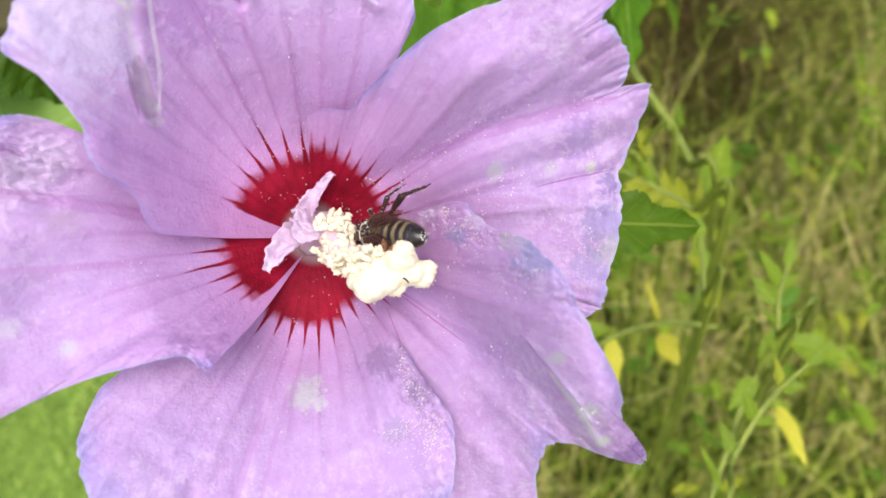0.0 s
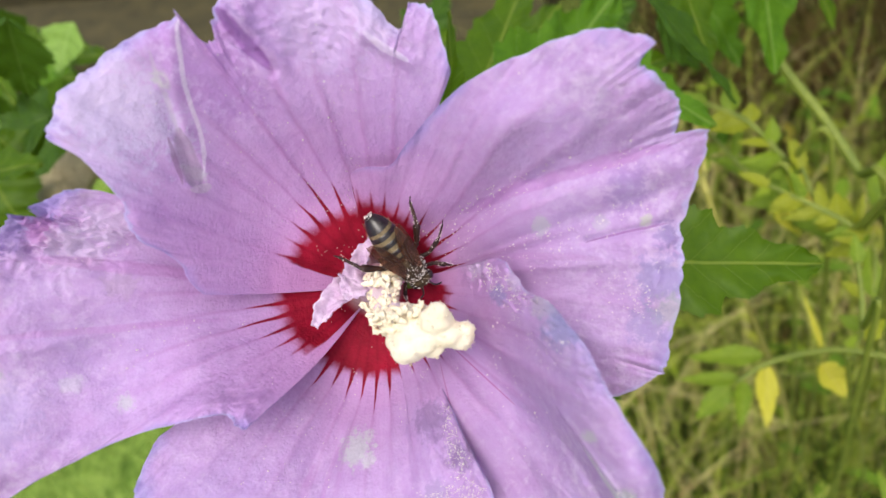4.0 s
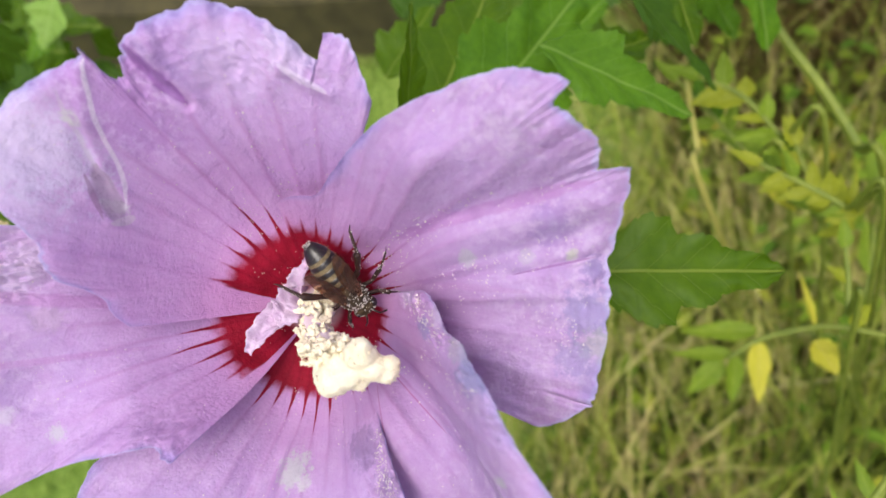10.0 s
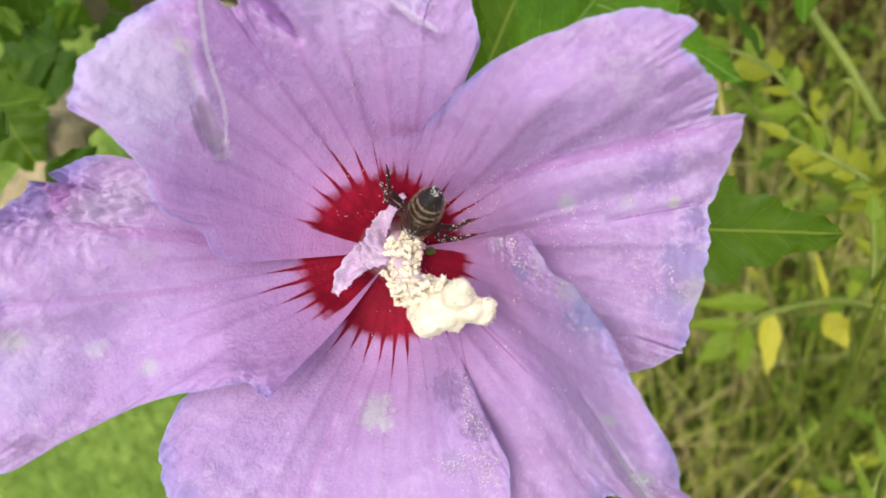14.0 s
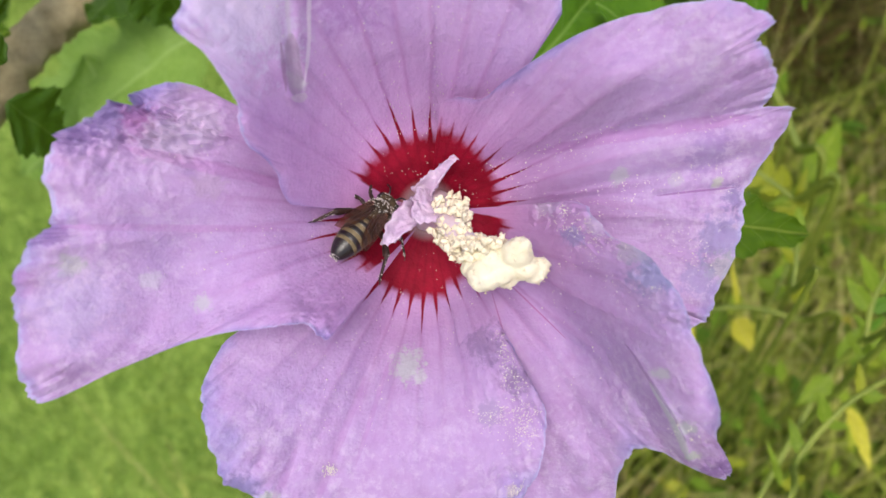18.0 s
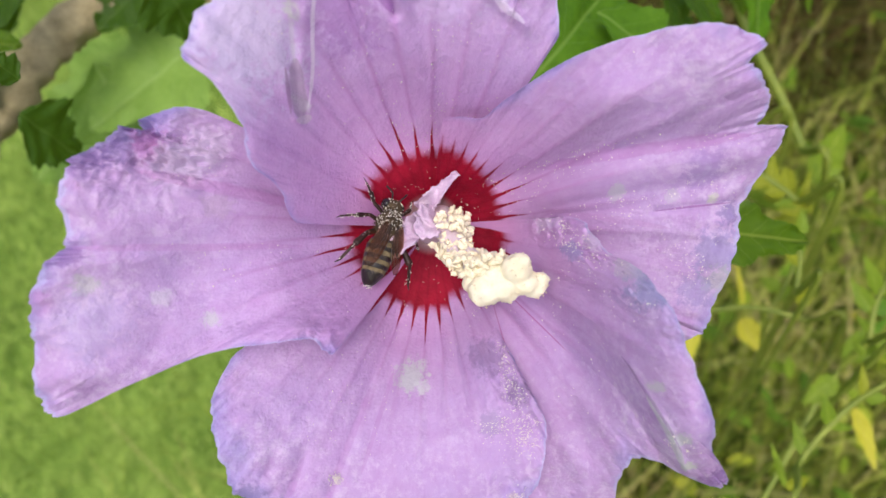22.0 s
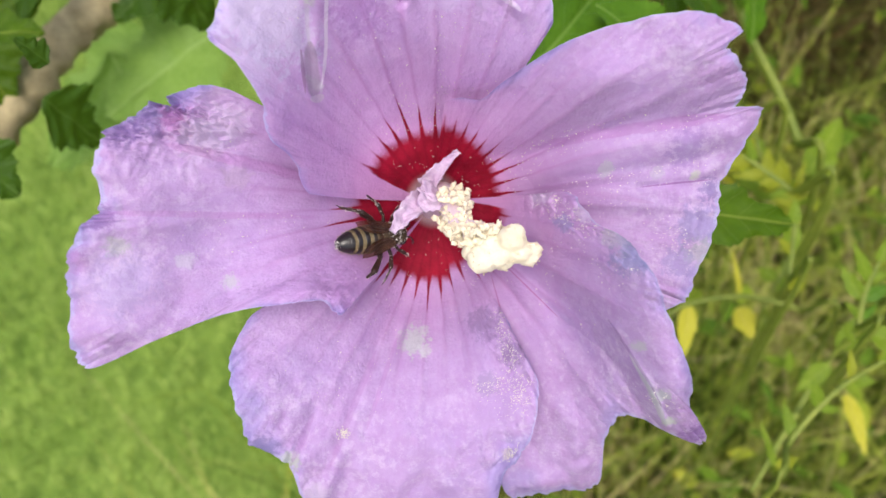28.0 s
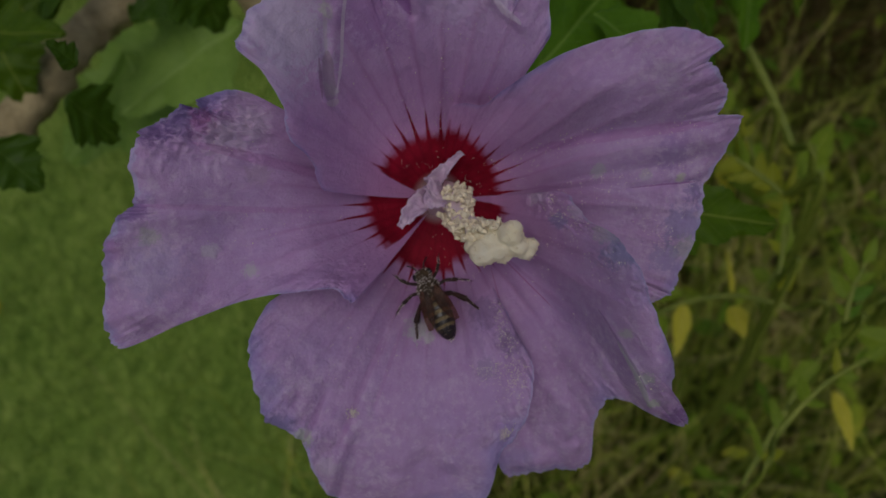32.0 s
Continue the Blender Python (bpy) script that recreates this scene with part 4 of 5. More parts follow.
    for s in (-1, 1):
        for n, (x, y, joints, r) in enumerate(legs):
            base = Vector((s * x, y, -0.9))
            sway = 1.0 + 0.12 * s * (n - 1)
            knees = [base] + [base + Vector((s * a * sway * 1.2, b * 1.1, c)) for a, b, c in joints]
            pts = knees
            leg = part("leg", tube("leg", [(knees[k] + (knees[k + 1] - knees[k]) * f) * MM for k in range(3) for f in (0.0, 0.12, 0.88)] + [knees[3] * MM], [r * m * MM for m in (0.8, 0.9, 1.05, 0.6, 0.95, 1.3, 0.65, 0.6, 0.5, 0.35)], leg_mat, 7, 40, 0.3), bee, "dark jointed leg dusted with pollen")
            foot = pts[-1] + Vector((s * 0.5, -0.5 if n else 0.6, -0.3))
            part("foot", tube("foot", [pts[-1] * MM, foot * MM], [r * 0.28 * MM, r * 0.16 * MM], leg_mat, 6, 4), leg)
            rng = random.Random(int(x * 10 + y * 7) + s)
            verts, faces = [], []
            for q in range(46):
                f = rng.uniform(1.0, 2.98)
                k = min(int(f), 2)
                c = (pts[k] + (pts[k + 1] - pts[k]) * (f - k)) + Vector([rng.choice((-1, 1)) * r * rng.uniform(0.3, 0.75) for _ in range(3)])
                d = rng.uniform(0.05, 0.13)
                m = len(verts)
                verts += [(c + Vector(v) * d) * MM for v in ((1, 0, 0), (-1, 0, 0), (0, 1, 0), (0, -1, 0), (0, 0, 1), (0, 0, -1))]
                faces += [tuple(m + w for w in t) for t in ((0, 2, 4), (2, 1, 4), (1, 3, 4), (3, 0, 4), (2, 0, 5), (1, 2, 5), (3, 1, 5), (0, 3, 5))]
            part("pollen_dust", mesh("pollen_dust", verts, faces, pollen_mat), leg, "white pollen on the leg")
    # pollen and hair on head and thorax
    rng = random.Random(21)
    verts, faces = [], []
    for q in range(1800):
        d = Vector((rng.gauss(0, 1), rng.gauss(0, 1), rng.gauss(0, 1))).normalized()
        c = Vector((0, 2.4, 0)) + Vector((d.x * 1.95, d.y * 2.05, d.z * 1.75))
        if q % 3 == 0:
            c = Vector((0, 5.3, -0.5)) + Vector((d.x * 1.5, d.y * 1.0, d.z * 1.4))
        tip = c + d * rng.uniform(0.4, 0.75) + Vector((0, -0.25, 0))
        w = d.cross(Vector((rng.random(), rng.random(), rng.random()))).normalized() * 0.035
        m = len(verts)
        verts += [(c + w) * MM, (c - w) * MM, tip * MM]
        faces.append((m, m + 1, m + 2))
    part("fur", mesh("fur", verts, faces, fur_mat), bee, "tan fur")
    # short pale hairs that fringe the abdomen's rings
    verts, faces = [], []
    for q in range(900):
        y, w = rng.uniform(-6.6, 0.6), rng.uniform(0, 2 * math.pi)
        if rng.random() < 0.5:
            y = rng.choice((-0.9, -2.2, -3.6, -4.9)) + rng.gauss(0, 0.12)
        r = girth(y)
        c = Vector((r * math.cos(w), y, r * 0.9 * math.sin(w) - 0.25 - 0.018 * y * y))
        d = Vector((math.cos(w), -0.9, math.sin(w)))
        across = Vector((-math.sin(w), 0, math.cos(w))) * 0.025
        m = len(verts)
        verts += [(c + across) * MM, (c - across) * MM, (c + d * rng.uniform(0.18, 0.38)) * MM]
        faces.append((m, m + 1, m + 2))
    part("abdomen_hair", mesh("abdomen_hair", verts, faces, hair_mat), bee, "short pale hairs")
    verts, faces = [], []
    for q in range(330):
        d = Vector((rng.gauss(0, 1), rng.gauss(0, 1), abs(rng.gauss(0, 1)))).normalized()
        c = Vector((0, 2.5, 0)) + Vector((d.x * 2.2, d.y * 2.3, d.z * 2.0))
        if q % 3 == 0:
            c = Vector((0, 5.3, -0.5)) + Vector((d.x * 1.8, d.y * 1.2, d.z * 1.6))
        if q % 9 == 0:
            c = Vector((rng.gauss(0, 0.3), -7.15 + rng.gauss(0, 0.15), -1.0 + rng.gauss(0, 0.3)))
        s = rng.uniform(0.05, 0.13)
        m = len(verts)
        verts += [(c + Vector(v) * s) * MM for v in ((1, 0, 0), (-1, 0, 0), (0, 1, 0), (0, -1, 0), (0, 0, 1), (0, 0, -1))]
        faces += [tuple(m + w for w in t) for t in ((0, 2, 4), (2, 1, 4), (1, 3, 4), (3, 0, 4), (2, 0, 5), (1, 2, 5), (3, 1, 5), (0, 3, 5))]
    part("pollen_dust", mesh("pollen_dust", verts, faces, pollen_mat), bee, "white pollen dust")
    return bee


bee = build_bee()
pollen_on_petals()


# ---- the shrub round the flower ----
def build_shrub():
    base = Vector((-0.33, 0.50, 0.0))
    shrub = thing("hibiscus_shrub", Matrix.Translation(base), "green hibiscus shrub with lobed leaves and grey-brown branch", "shrub")
    back = shrub.matrix_world.inverted()

    def to(p):
        return back @ spot(*p)

    fork = back @ Vector((-0.046, 0.07, 0.774))
    part("branch", tube("branch", [to(p) for p in ((-170, -30, -102), (-146, 10, -105), (-127, 39, -108), (-115, 57, -110), (-102, 68, -113), (-86, 76, -118), (-66, 74, -124))] + [fork], [0.0068, 0.0068, 0.0067, 0.0064, 0.0056, 0.0048, 0.0044, 0.0040], bark, 14, 60, 0.5), shrub, "thin grey-brown branch")
    part("stalk", tube("stalk", [to((0, 0, -2)), to((-1, 1, -24)), to((-4, 2, -60)), fork], [0.0022, 0.0016, 0.0022, 0.003], stem_green, 10, 30), shrub, "green flower stalk")
    part("trunk", tube("trunk", [Vector((0, 0, 0)), fork * 0.5 + Vector((0.01, 0.0, 0.0)), fork], [0.012, 0.009, 0.006], bark, 12, 24, 0.4), shrub, "grey-brown woody trunk")
    # root, tip, half width, normal, material, lobes
    leaves = [
        ((36, 1, -20), (69, -2, -24), 8.6, (0.0, 0.10, 1), leaf_near, 0.40),
        ((18, -4, -20), (34, -21, -24), 5.0, (0.2, 0.1, 1), leaf_shaded, 0.2),
        ((9, 22, -22), (13, 54, -33), 5.5, (1, 0.1, 0.25), leaf_near, 0.2),
        ((16, 26, -36), (50, 68, -62), 12.0, (0.2, -0.2, 1), leaf_vivid, 0.40),
        ((10, 34, -48), (28, 78, -70), 11.0, (0.0, 0.2, 1), leaf_near, 0.35),
        ((34, 46, -45), (64, 31, -56), 8.0, (0, 0.3, 1), leaf_vivid, 0.45),
        ((50, 60, -51), (72, 38, -66), 6.5, (0.5, 0.5, 0.8), leaf_shaded, 0.45),
        ((60, 84, -70), (72, 52, -84), 9.0, (0.1, 0.4, 1), leaf_near, 0.4),
        ((86, 92, -85), (95, 54, -107), 11.0, (0.1, 0.4, 1), leaf_vivid, 0.4),
        ((100, 98, -100), (118, 70, -120), 9.0, (0.3, 0.4, 1), leaf_near, 0.4),
        ((-92, 66, -150), (-150, 22, -160), 26.0, (0.1, 0.2, 1), leaf_lit, 0.4),
        ((-97, 78, -54), (-109, 66, -77), 9.0, (0.5, 0.2, 1), leaf_shaded, 0.30),
        ((-125, 111, -123), (-134, 95, -125), 9.0, (0.1, 0.3, 1), leaf_lit, 0.30),
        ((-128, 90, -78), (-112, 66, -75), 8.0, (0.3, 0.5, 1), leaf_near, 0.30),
        ((-105, 63, -81), (-125, 58, -82), 9.0, (0.1, 0.2, 1), leaf_shaded, 0.30),
        ((-126, 46, -72), (-99, 46, -66), 9.0, (0.1, 0.4, 1), leaf_near, 0.30),
        ((-139, 50, -112), (-153, 39, -104), 12.0, (0.1, 0.4, 1), leaf_lit, 0.30),
        ((-149, 107, -161), (-165, 108, -149), 14.0, (0.3, 0.2, 1), leaf_near, 0.30),
        ((-174, 74, -181), (-184, 106, -163), 18.0, (0.1, 0.2, 1), leaf_shaded, 0.30),
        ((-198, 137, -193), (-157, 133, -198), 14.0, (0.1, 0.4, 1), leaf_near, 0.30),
        ((-177, 108, -169), (-163, 103, -181), 14.0, (0.4, 0.4, 1), leaf_shaded, 0.30),
        ((-91, 26, -53), (-84, 18, -69), 9.0, (0.4, 0.3, 1), leaf_shaded, 0.30),
        ((-100, 13, -38), (-91, 3, -44), 8.0, (0.1, 0.3, 1), leaf_shaded, 0.30),
        ((-67, 24, -11), (-70, 27, -6), 3.2, (0.2, 0.5, 1), leaf_shaded, 0.30),
        ((-70, 66, -74), (-64, 53, -91), 12.0, (0.1, 0.4, 1), leaf_shaded, 0.30),
        ((-86, 75, -109), (-100, 61, -108), 10.0, (0.4, 0.3, 1), leaf_shaded, 0.30),
        ((-113, 49, -82), (-119, 59, -76), 10.0, (0.4, 0.3, 1), leaf_near, 0.30),
        ((-70, 67, -128), (-114, 36, -130), 20.0, (0.1, 0.2, 1), leaf_lit, 0.35),
        ((-118, 61, -145), (-98, 14, -161), 18.0, (0.3, 0.1, 1), leaf_lit, 0.35),
        ((-134, 52, -93), (-127, 33, -101), 12.0, (0.1, 0.3, 1), leaf_near, 0.30),
        ((-160, 125, -131), (-162, 116, -148), 7.0, (0.2, 0.3, 1), leaf_shaded, 0.30),
        ((-167, 132, -163), (-184, 122, -168), 8.0, (0.30000000000000004, 0.3, 1), leaf_near, 0.30),
        ((-127, 104, -125), (-145, 94, -131), 7.0, (0.4, 0.3, 1), leaf_vivid, 0.30),
        ((-134, 83, -91), (-134, 72, -109), 6.0, (0.2, 0.3, 1), leaf_shaded, 0.30),
        ((-137, 89, -126), (-155, 82, -128), 8.0, (0.30000000000000004, 0.3, 1), leaf_shaded, 0.30),
        ((-135, 65, -97), (-134, 56, -114), 7.0, (0.4, 0.3, 1), leaf_near, 0.30),
        ((-160, 66, -117), (-160, 50, -134), 9.0, (0.2, 0.3, 1), leaf_vivid, 0.30),
        ((-153, 82, -155), (-173, 69, -158), 8.0, (0.30000000000000004, 0.3, 1), leaf_shaded, 0.30),
        ((-173, 123, -168), (-191, 112, -172), 8.0, (0.2, 0.3, 1), leaf_shaded, 0.30),
        ((-173, 136, -214), (-168, 129, -232), 8.0, (0.30000000000000004, 0.3, 1), leaf_near, 0.30),
        ((-179, 123, -189), (-174, 115, -209), 8.0, (0.4, 0.3, 1), leaf_vivid, 0.30),
        ((-157, 115, -208), (-178, 110, -208), 8.0, (0.2, 0.3, 1), leaf_shaded, 0.30),
        ((-6, 56, -85), (7, 77, -92), 8.0, (-0.1, 0.25, 1), leaf_near, 0.35),
        ((1, 55, -97), (20, 80, -103), 10.0, (0.04999999999999999, 0.35, 1), leaf_vivid, 0.35),
        ((16, 66, -116), (39, 91, -120), 11.0, (0.19999999999999998, 0.25, 1), leaf_near, 0.35),
        ((25, 62, -86), (43, 67, -97), 8.0, (-0.1, 0.35, 1), leaf_vivid, 0.35),
        ((36, 62, -107), (54, 79, -113), 10.0, (0.04999999999999999, 0.25, 1), leaf_vivid, 0.35),
        ((45, 51, -79), (62, 58, -87), 8.0, (0.19999999999999998, 0.35, 1), leaf_near, 0.35),
        ((59, 66, -83), (72, 56, -97), 7.0, (-0.1, 0.25, 1), leaf_shaded, 0.35),
        ((79, 93, -123), (96, 69, -141), 11.0, (0.04999999999999999, 0.35, 1), leaf_vivid, 0.35),
        ((46, 91, -139), (66, 100, -146), 12.0, (0.19999999999999998, 0.25, 1), leaf_shaded, 0.35),
        ((97, 91, -131), (107, 77, -146), 8.0, (-0.1, 0.35, 1), leaf_near, 0.35),
        ((-10, 90, -136), (2, 110, -142), 10.0, (0.04999999999999999, 0.25, 1), leaf_shaded, 0.35),
    ]
    for i, (root, tip, width, normal, mat, lobes) in enumerate(leaves):
        length = (Vector(tip) - Vector(root)).length * MM
        ob = part("leaf", leaf_mesh("leaf", length, width * MM, mat, lobes, 0.055, 110, 7, 0.06, i * 0.37), shrub)
        n = FLOWER.to_3x3() @ Vector(normal)
        ob.matrix_basis = back @ aim(spot(*root), spot(*tip), n)
    return shrub


build_shrub()


# ---- weeds beside it ----
def build_weed(points, radius, mat, leaves, label, lean=(0.10, 0.12)):
    base = spot(*points[0])
    foot = Vector((base.x + lean[0], base.y + lean[1], 0.0))
    weed = thing("weed_plant", Matrix.Translation(foot), label, "weed", "weeds in the rough grass")
    back = weed.matrix_world.inverted()
    line = [Vector((0, 0, 0)), (back @ base) * 0.55 + Vector((0.03, 0.02, 0))] + [back @ spot(*p) for p in points]
    part("stem", tube("stem", line, [0.0008, 0.0008, radius, radius, radius * 0.7], mat, 8, 46), weed, "thin arching stem")
    for i, (root, tip, width, normal, m) in enumerate(leaves):
        length = (Vector(tip) - Vector(root)).length * MM
        ob = part("leaflet", leaf_mesh("leaflet", length, width * MM, m, 0.05, 0.08, 30, 4, 0.1, i * 0.61), weed)
        ob.matrix_basis = back @ aim(spot(*root), spot(*tip), FLOWER.to_3x3() @ Vector(normal))
    return weed


G1, Y1, G2, Y2 = weed_green, weed_yellow, leaf_vivid, weed_lime
build_weed([(148, -35, -164), (138, -30, -169), (124, -26, -174), (114, -26, -178), (100, -29, -182), (89, -35, -184)], 0.0012, stem_green, [
    ((101, -26, -186), (74, -24, -192), 4.0, (0, 0.3, 1), G1), ((92, -34, -187), (70, -32, -192), 3.0, (0, 0.4, 1), G1),
    ((92, -34, -185), (89, -52, -184), 3.6, (0.3, 0, 1), G1), ((100, -29, -183), (98, -52, -182), 4.2, (0.1, 0, 1), Y1),
    ((88, -36, -188), (74, -48, -190), 4.5, (0, 0.2, 1), G1), ((117, -30, -177), (123, -42, -174), 5.5, (0.2, 0.2, 1), Y1),
    ((118, -26, -177), (116, -6, -177), 1.5, (0.3, 0, 1), Y1)], "arching weed with pale green and yellow leaflets")
build_weed([(126, -38, -179), (129, -29, -179), (137, -11, -177), (140, 8, -174)], 0.0008, stem_green, [
    ((137, -9, -176), (139, 10, -175), 4.0, (0.1, 0.2, 1), G1), ((133, -19, -178), (126, -14, -180), 3.0, (0, 0, 1), G1), ((132, -22, -178), (142, -18, -178), 3.0, (0, 0, 1), G1)], "upright weed with small pale leaves")
build_weed([(139, 14, -161), (133, 34, -161), (125, 53, -161), (114, 72, -159), (104, 92, -156)], 0.0018, stem_green, [
    ((127, 11, -154), (98, 30, -161), 6.0, (0, 0.3, 1), G1), ((119, 30, -170), (90, 51, -180), 6.0, (0.1, 0.3, 1), weed_green), ((134, 20, -156), (150, 44, -160), 6.0, (0, 0.2, 1), G1),
    ((104, 26, -158), (112, 14, -160), 4.0, (0, 0.2, 1), Y1)], "thick-stemmed weed with yellowish leaves")
build_weed([(84, 14, -154), (81, 39, -151), (79, 61, -146)], 0.0011, stem_yellow, [], "bare yellowish weed stem")
build_weed([(160, -26, -143), (140, -47, -151), (127, -71, -153), (113, -95, -152)], 0.0013, stem_green, [
    ((144, -58, -147), (149, -78, -140), 3.4, (0.2, 0, 1), Y1), ((148, -44, -161), (163, -28, -156), 5.0, (0, 0.3, 1), G1), ((140, -48, -150), (128, -58, -150), 4.0, (0, 0.3, 1), G1),
    ((152, -36, -148), (172, -44, -140), 5.0, (0, 0.3, 1), G1)], "leaning weed with a curled yellow leaf")


def pinnate(points, pairs, length, width, mats, seed):
    """Leaflets in pairs along a stem, with one at its tip."""
    rng = random.Random(seed)
    line = spline([Vector(p) for p in points], 40)
    found = []
    for i in range(pairs):
        k = 8 + int(30 * (i + rng.uniform(-0.3, 0.3)) / pairs)
        ahead = (line[min(k + 2, 39)] - line[k - 2]).normalized()
        for sign in (-1, 1):
            if rng.random() < 0.25:
                continue
            across = ahead.cross(Vector((0, 0, 1))).normalized() * sign
            tip = line[k] + (across * rng.uniform(0.7, 1.0) + ahead * rng.uniform(0.5, 0.9) + Vector((0, 0, rng.uniform(-0.3, 0.3)))) * length * rng.uniform(0.4, 0.85)
            found.append((tuple(line[k]), tuple(tip), width * rng.uniform(0.4, 0.8), (rng.uniform(-0.4, 0.4), rng.uniform(-0.2, 0.5), 1), rng.choice(mats)))
    found.append((tuple(line[38]), tuple(line[39] + ahead * length * 0.7), width * 0.6, (0, 0.2, 1), mats[0]))
    return found


for k, (points, pairs, length, width, mats, label) in enumerate((
    ([(121, 2, -123), (114, 12, -125), (105, 20, -128), (94, 28, -130)], 6, 14, 3.4, (Y2, G1), "fern-like weed with yellow-green leaflets"),
    ([(109, 19, -158), (99, 34, -159), (88, 50, -159), (78, 63, -158)], 5, 15, 3.6, (G1, G2), "green weed with paired leaflets"),
    ([(115, 25, -139), (104, 37, -141), (94, 51, -141), (82, 59, -142)], 5, 15, 4.0, (G1, Y2), "yellow-green weed with paired leaflets"),
    ([(118, -39, -98), (121, -29, -98), (123, -19, -98), (126, -10, -96)], 4, 12, 3.2, (G1, G2), "upright weed with pale leaves"),
    ([(105, -23, -107), (105, -16, -107), (106, -8, -107), (106, 1, -106)], 3, 11, 3.4, (G1, Y2), "upright weed with pale leaves"),
    ([(88, -80, -91), (99, -61, -92), (111, -46, -90), (121, -37, -85)], 4, 13, 3.0, (G1, Y2), "arching weed with pale leaflets"),
    ([(125, 1, -129), (116, 10, -133), (109, 22, -135), (106, 33, -135)], 4, 14, 4.0, (Y2, G1), "yellow-green weed with paired leaflets"),
)):
    build_weed(points, 0.0009, stem_green, pinnate(points, pairs, length, width, mats, k), label, (0.02, 0.03))


# ---- ground, lawn and rough grass ----
def sheet():
    n = 60
    verts, uv = [], []
    for i in range(n):
        for j in range(n):
            x, y = (j / (n - 1) - 0.5), (i / (n - 1) - 0.5)
            x, y = math.copysign(abs(x * 2) ** 3, x) * 60, math.copysign(abs(y * 2) ** 3, y) * 60
            verts.append((x, y, 0.02 * noise.noise(Vector((x * 1.5, y * 1.5, 0))) - 0.02))
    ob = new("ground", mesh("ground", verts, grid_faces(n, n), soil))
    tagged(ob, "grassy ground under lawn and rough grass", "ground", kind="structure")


sheet()


def blades(name, count, place, length, width, lean, mat, label, category, seed, steps=5):
    rng = np.random.default_rng(seed)
    verts, faces = [], []
    for i in range(count):
        x, y = place(rng)
        h = length[0] + (length[1] - length[0]) * rng.random()
        a, b = 1.2 + 1.3 * rng.normal(), rng.random() * 2 * math.pi
        droop = lean * (0.3 + rng.random())
        w = width * (0.6 + 0.8 * rng.random())
        k = len(verts)
        for s in range(steps + 1):
            f = s / steps
            out = h * droop * f * f
            z = h * f * (1 - 0.35 * droop * f)
            cx, cy = x + math.cos(a) * out, y + math.sin(a) * out
            ww = w * (1 - f) ** 0.6 * 0.5
            verts.append((cx - math.cos(b) * ww, cy - math.sin(b) * ww, z))
            verts.append((cx + math.cos(b) * ww, cy + math.sin(b) * ww, z))
        for s in range(steps):
            faces.append((k + 2 * s, k + 2 * s + 1, k + 2 * s + 3, k + 2 * s + 2))
    ob = new(name, mesh(name, verts, faces, mat))
    return tagged(ob, label, category, kind="stuff")


def edge_x(y):
    """Where the mown lawn ends and the rough grass begins."""
    return -0.10 + 0.25 * (y - 0.4)


def on_rough(rng):
    while True:
        x, y = rng.uniform(-0.3, 1.6), rng.uniform(-0.4, 1.9)
        if rng.random() < 0.3:
            x, y = rng.normal() * 3.0, rng.normal() * 3.0
            if x < 1.5 and -1.0 < y < 2.0:
                continue
        if y > 0.62 and x < 0.45 and rng.random() < 0.72:
            continue
        if x > edge_x(y) + rng.normal() * 0.05:
            return x, y


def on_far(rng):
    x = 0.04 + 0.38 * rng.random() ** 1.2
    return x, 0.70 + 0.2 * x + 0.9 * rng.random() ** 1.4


def on_lawn(rng):
    while True:
        x, y = rng.uniform(-1.6, 0.3), rng.uniform(-0.5, 1.8)
        if rng.random() < 0.2:
            x, y = rng.normal() * 2.5, rng.normal() * 2.5
            if y > 1.1 and x > -3.5:
                continue
        if x < edge_x(y) + 0.05:
            return x, y


blades("tall_grass", 21000, on_rough, (0.14, 0.50), 0.0033, 0.8, tall_mat, "tangled rough grass, green and straw-coloured", "grass", 3, 6)
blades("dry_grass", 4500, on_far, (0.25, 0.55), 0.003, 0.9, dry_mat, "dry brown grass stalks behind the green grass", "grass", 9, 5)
blades("lawn_grass", 80000, on_lawn, (0.010, 0.028), 0.0042, 0.8, lawn_mat, "short mown green lawn grass", "grass", 5, 3)


def timber_edging():
    """A weathered timber that edges the lawn behind the shrub."""
    rng = random.Random(3)
    verts = []
    for i in range(41):
        x = -3.4 + 3.3 * i / 40
        for j, (y, z) in enumerate(((0, 0), (0, 0.17), (0.03, 0.2), (0.19, 0.2), (0.22, 0.17), (0.22, 0))):
            w = 0.008 * noise.noise(Vector((i * 0.8, j * 2.0, 0)))
            verts.append((x, y + w, z - 0.02 + w))
    faces = grid_faces(41, 6) + [tuple(range(6)), tuple(range(240, 246))]
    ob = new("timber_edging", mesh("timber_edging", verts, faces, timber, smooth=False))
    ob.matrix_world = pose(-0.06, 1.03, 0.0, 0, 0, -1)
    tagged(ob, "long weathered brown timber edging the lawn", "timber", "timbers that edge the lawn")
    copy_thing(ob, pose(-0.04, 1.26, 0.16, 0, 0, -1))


timber_edging()


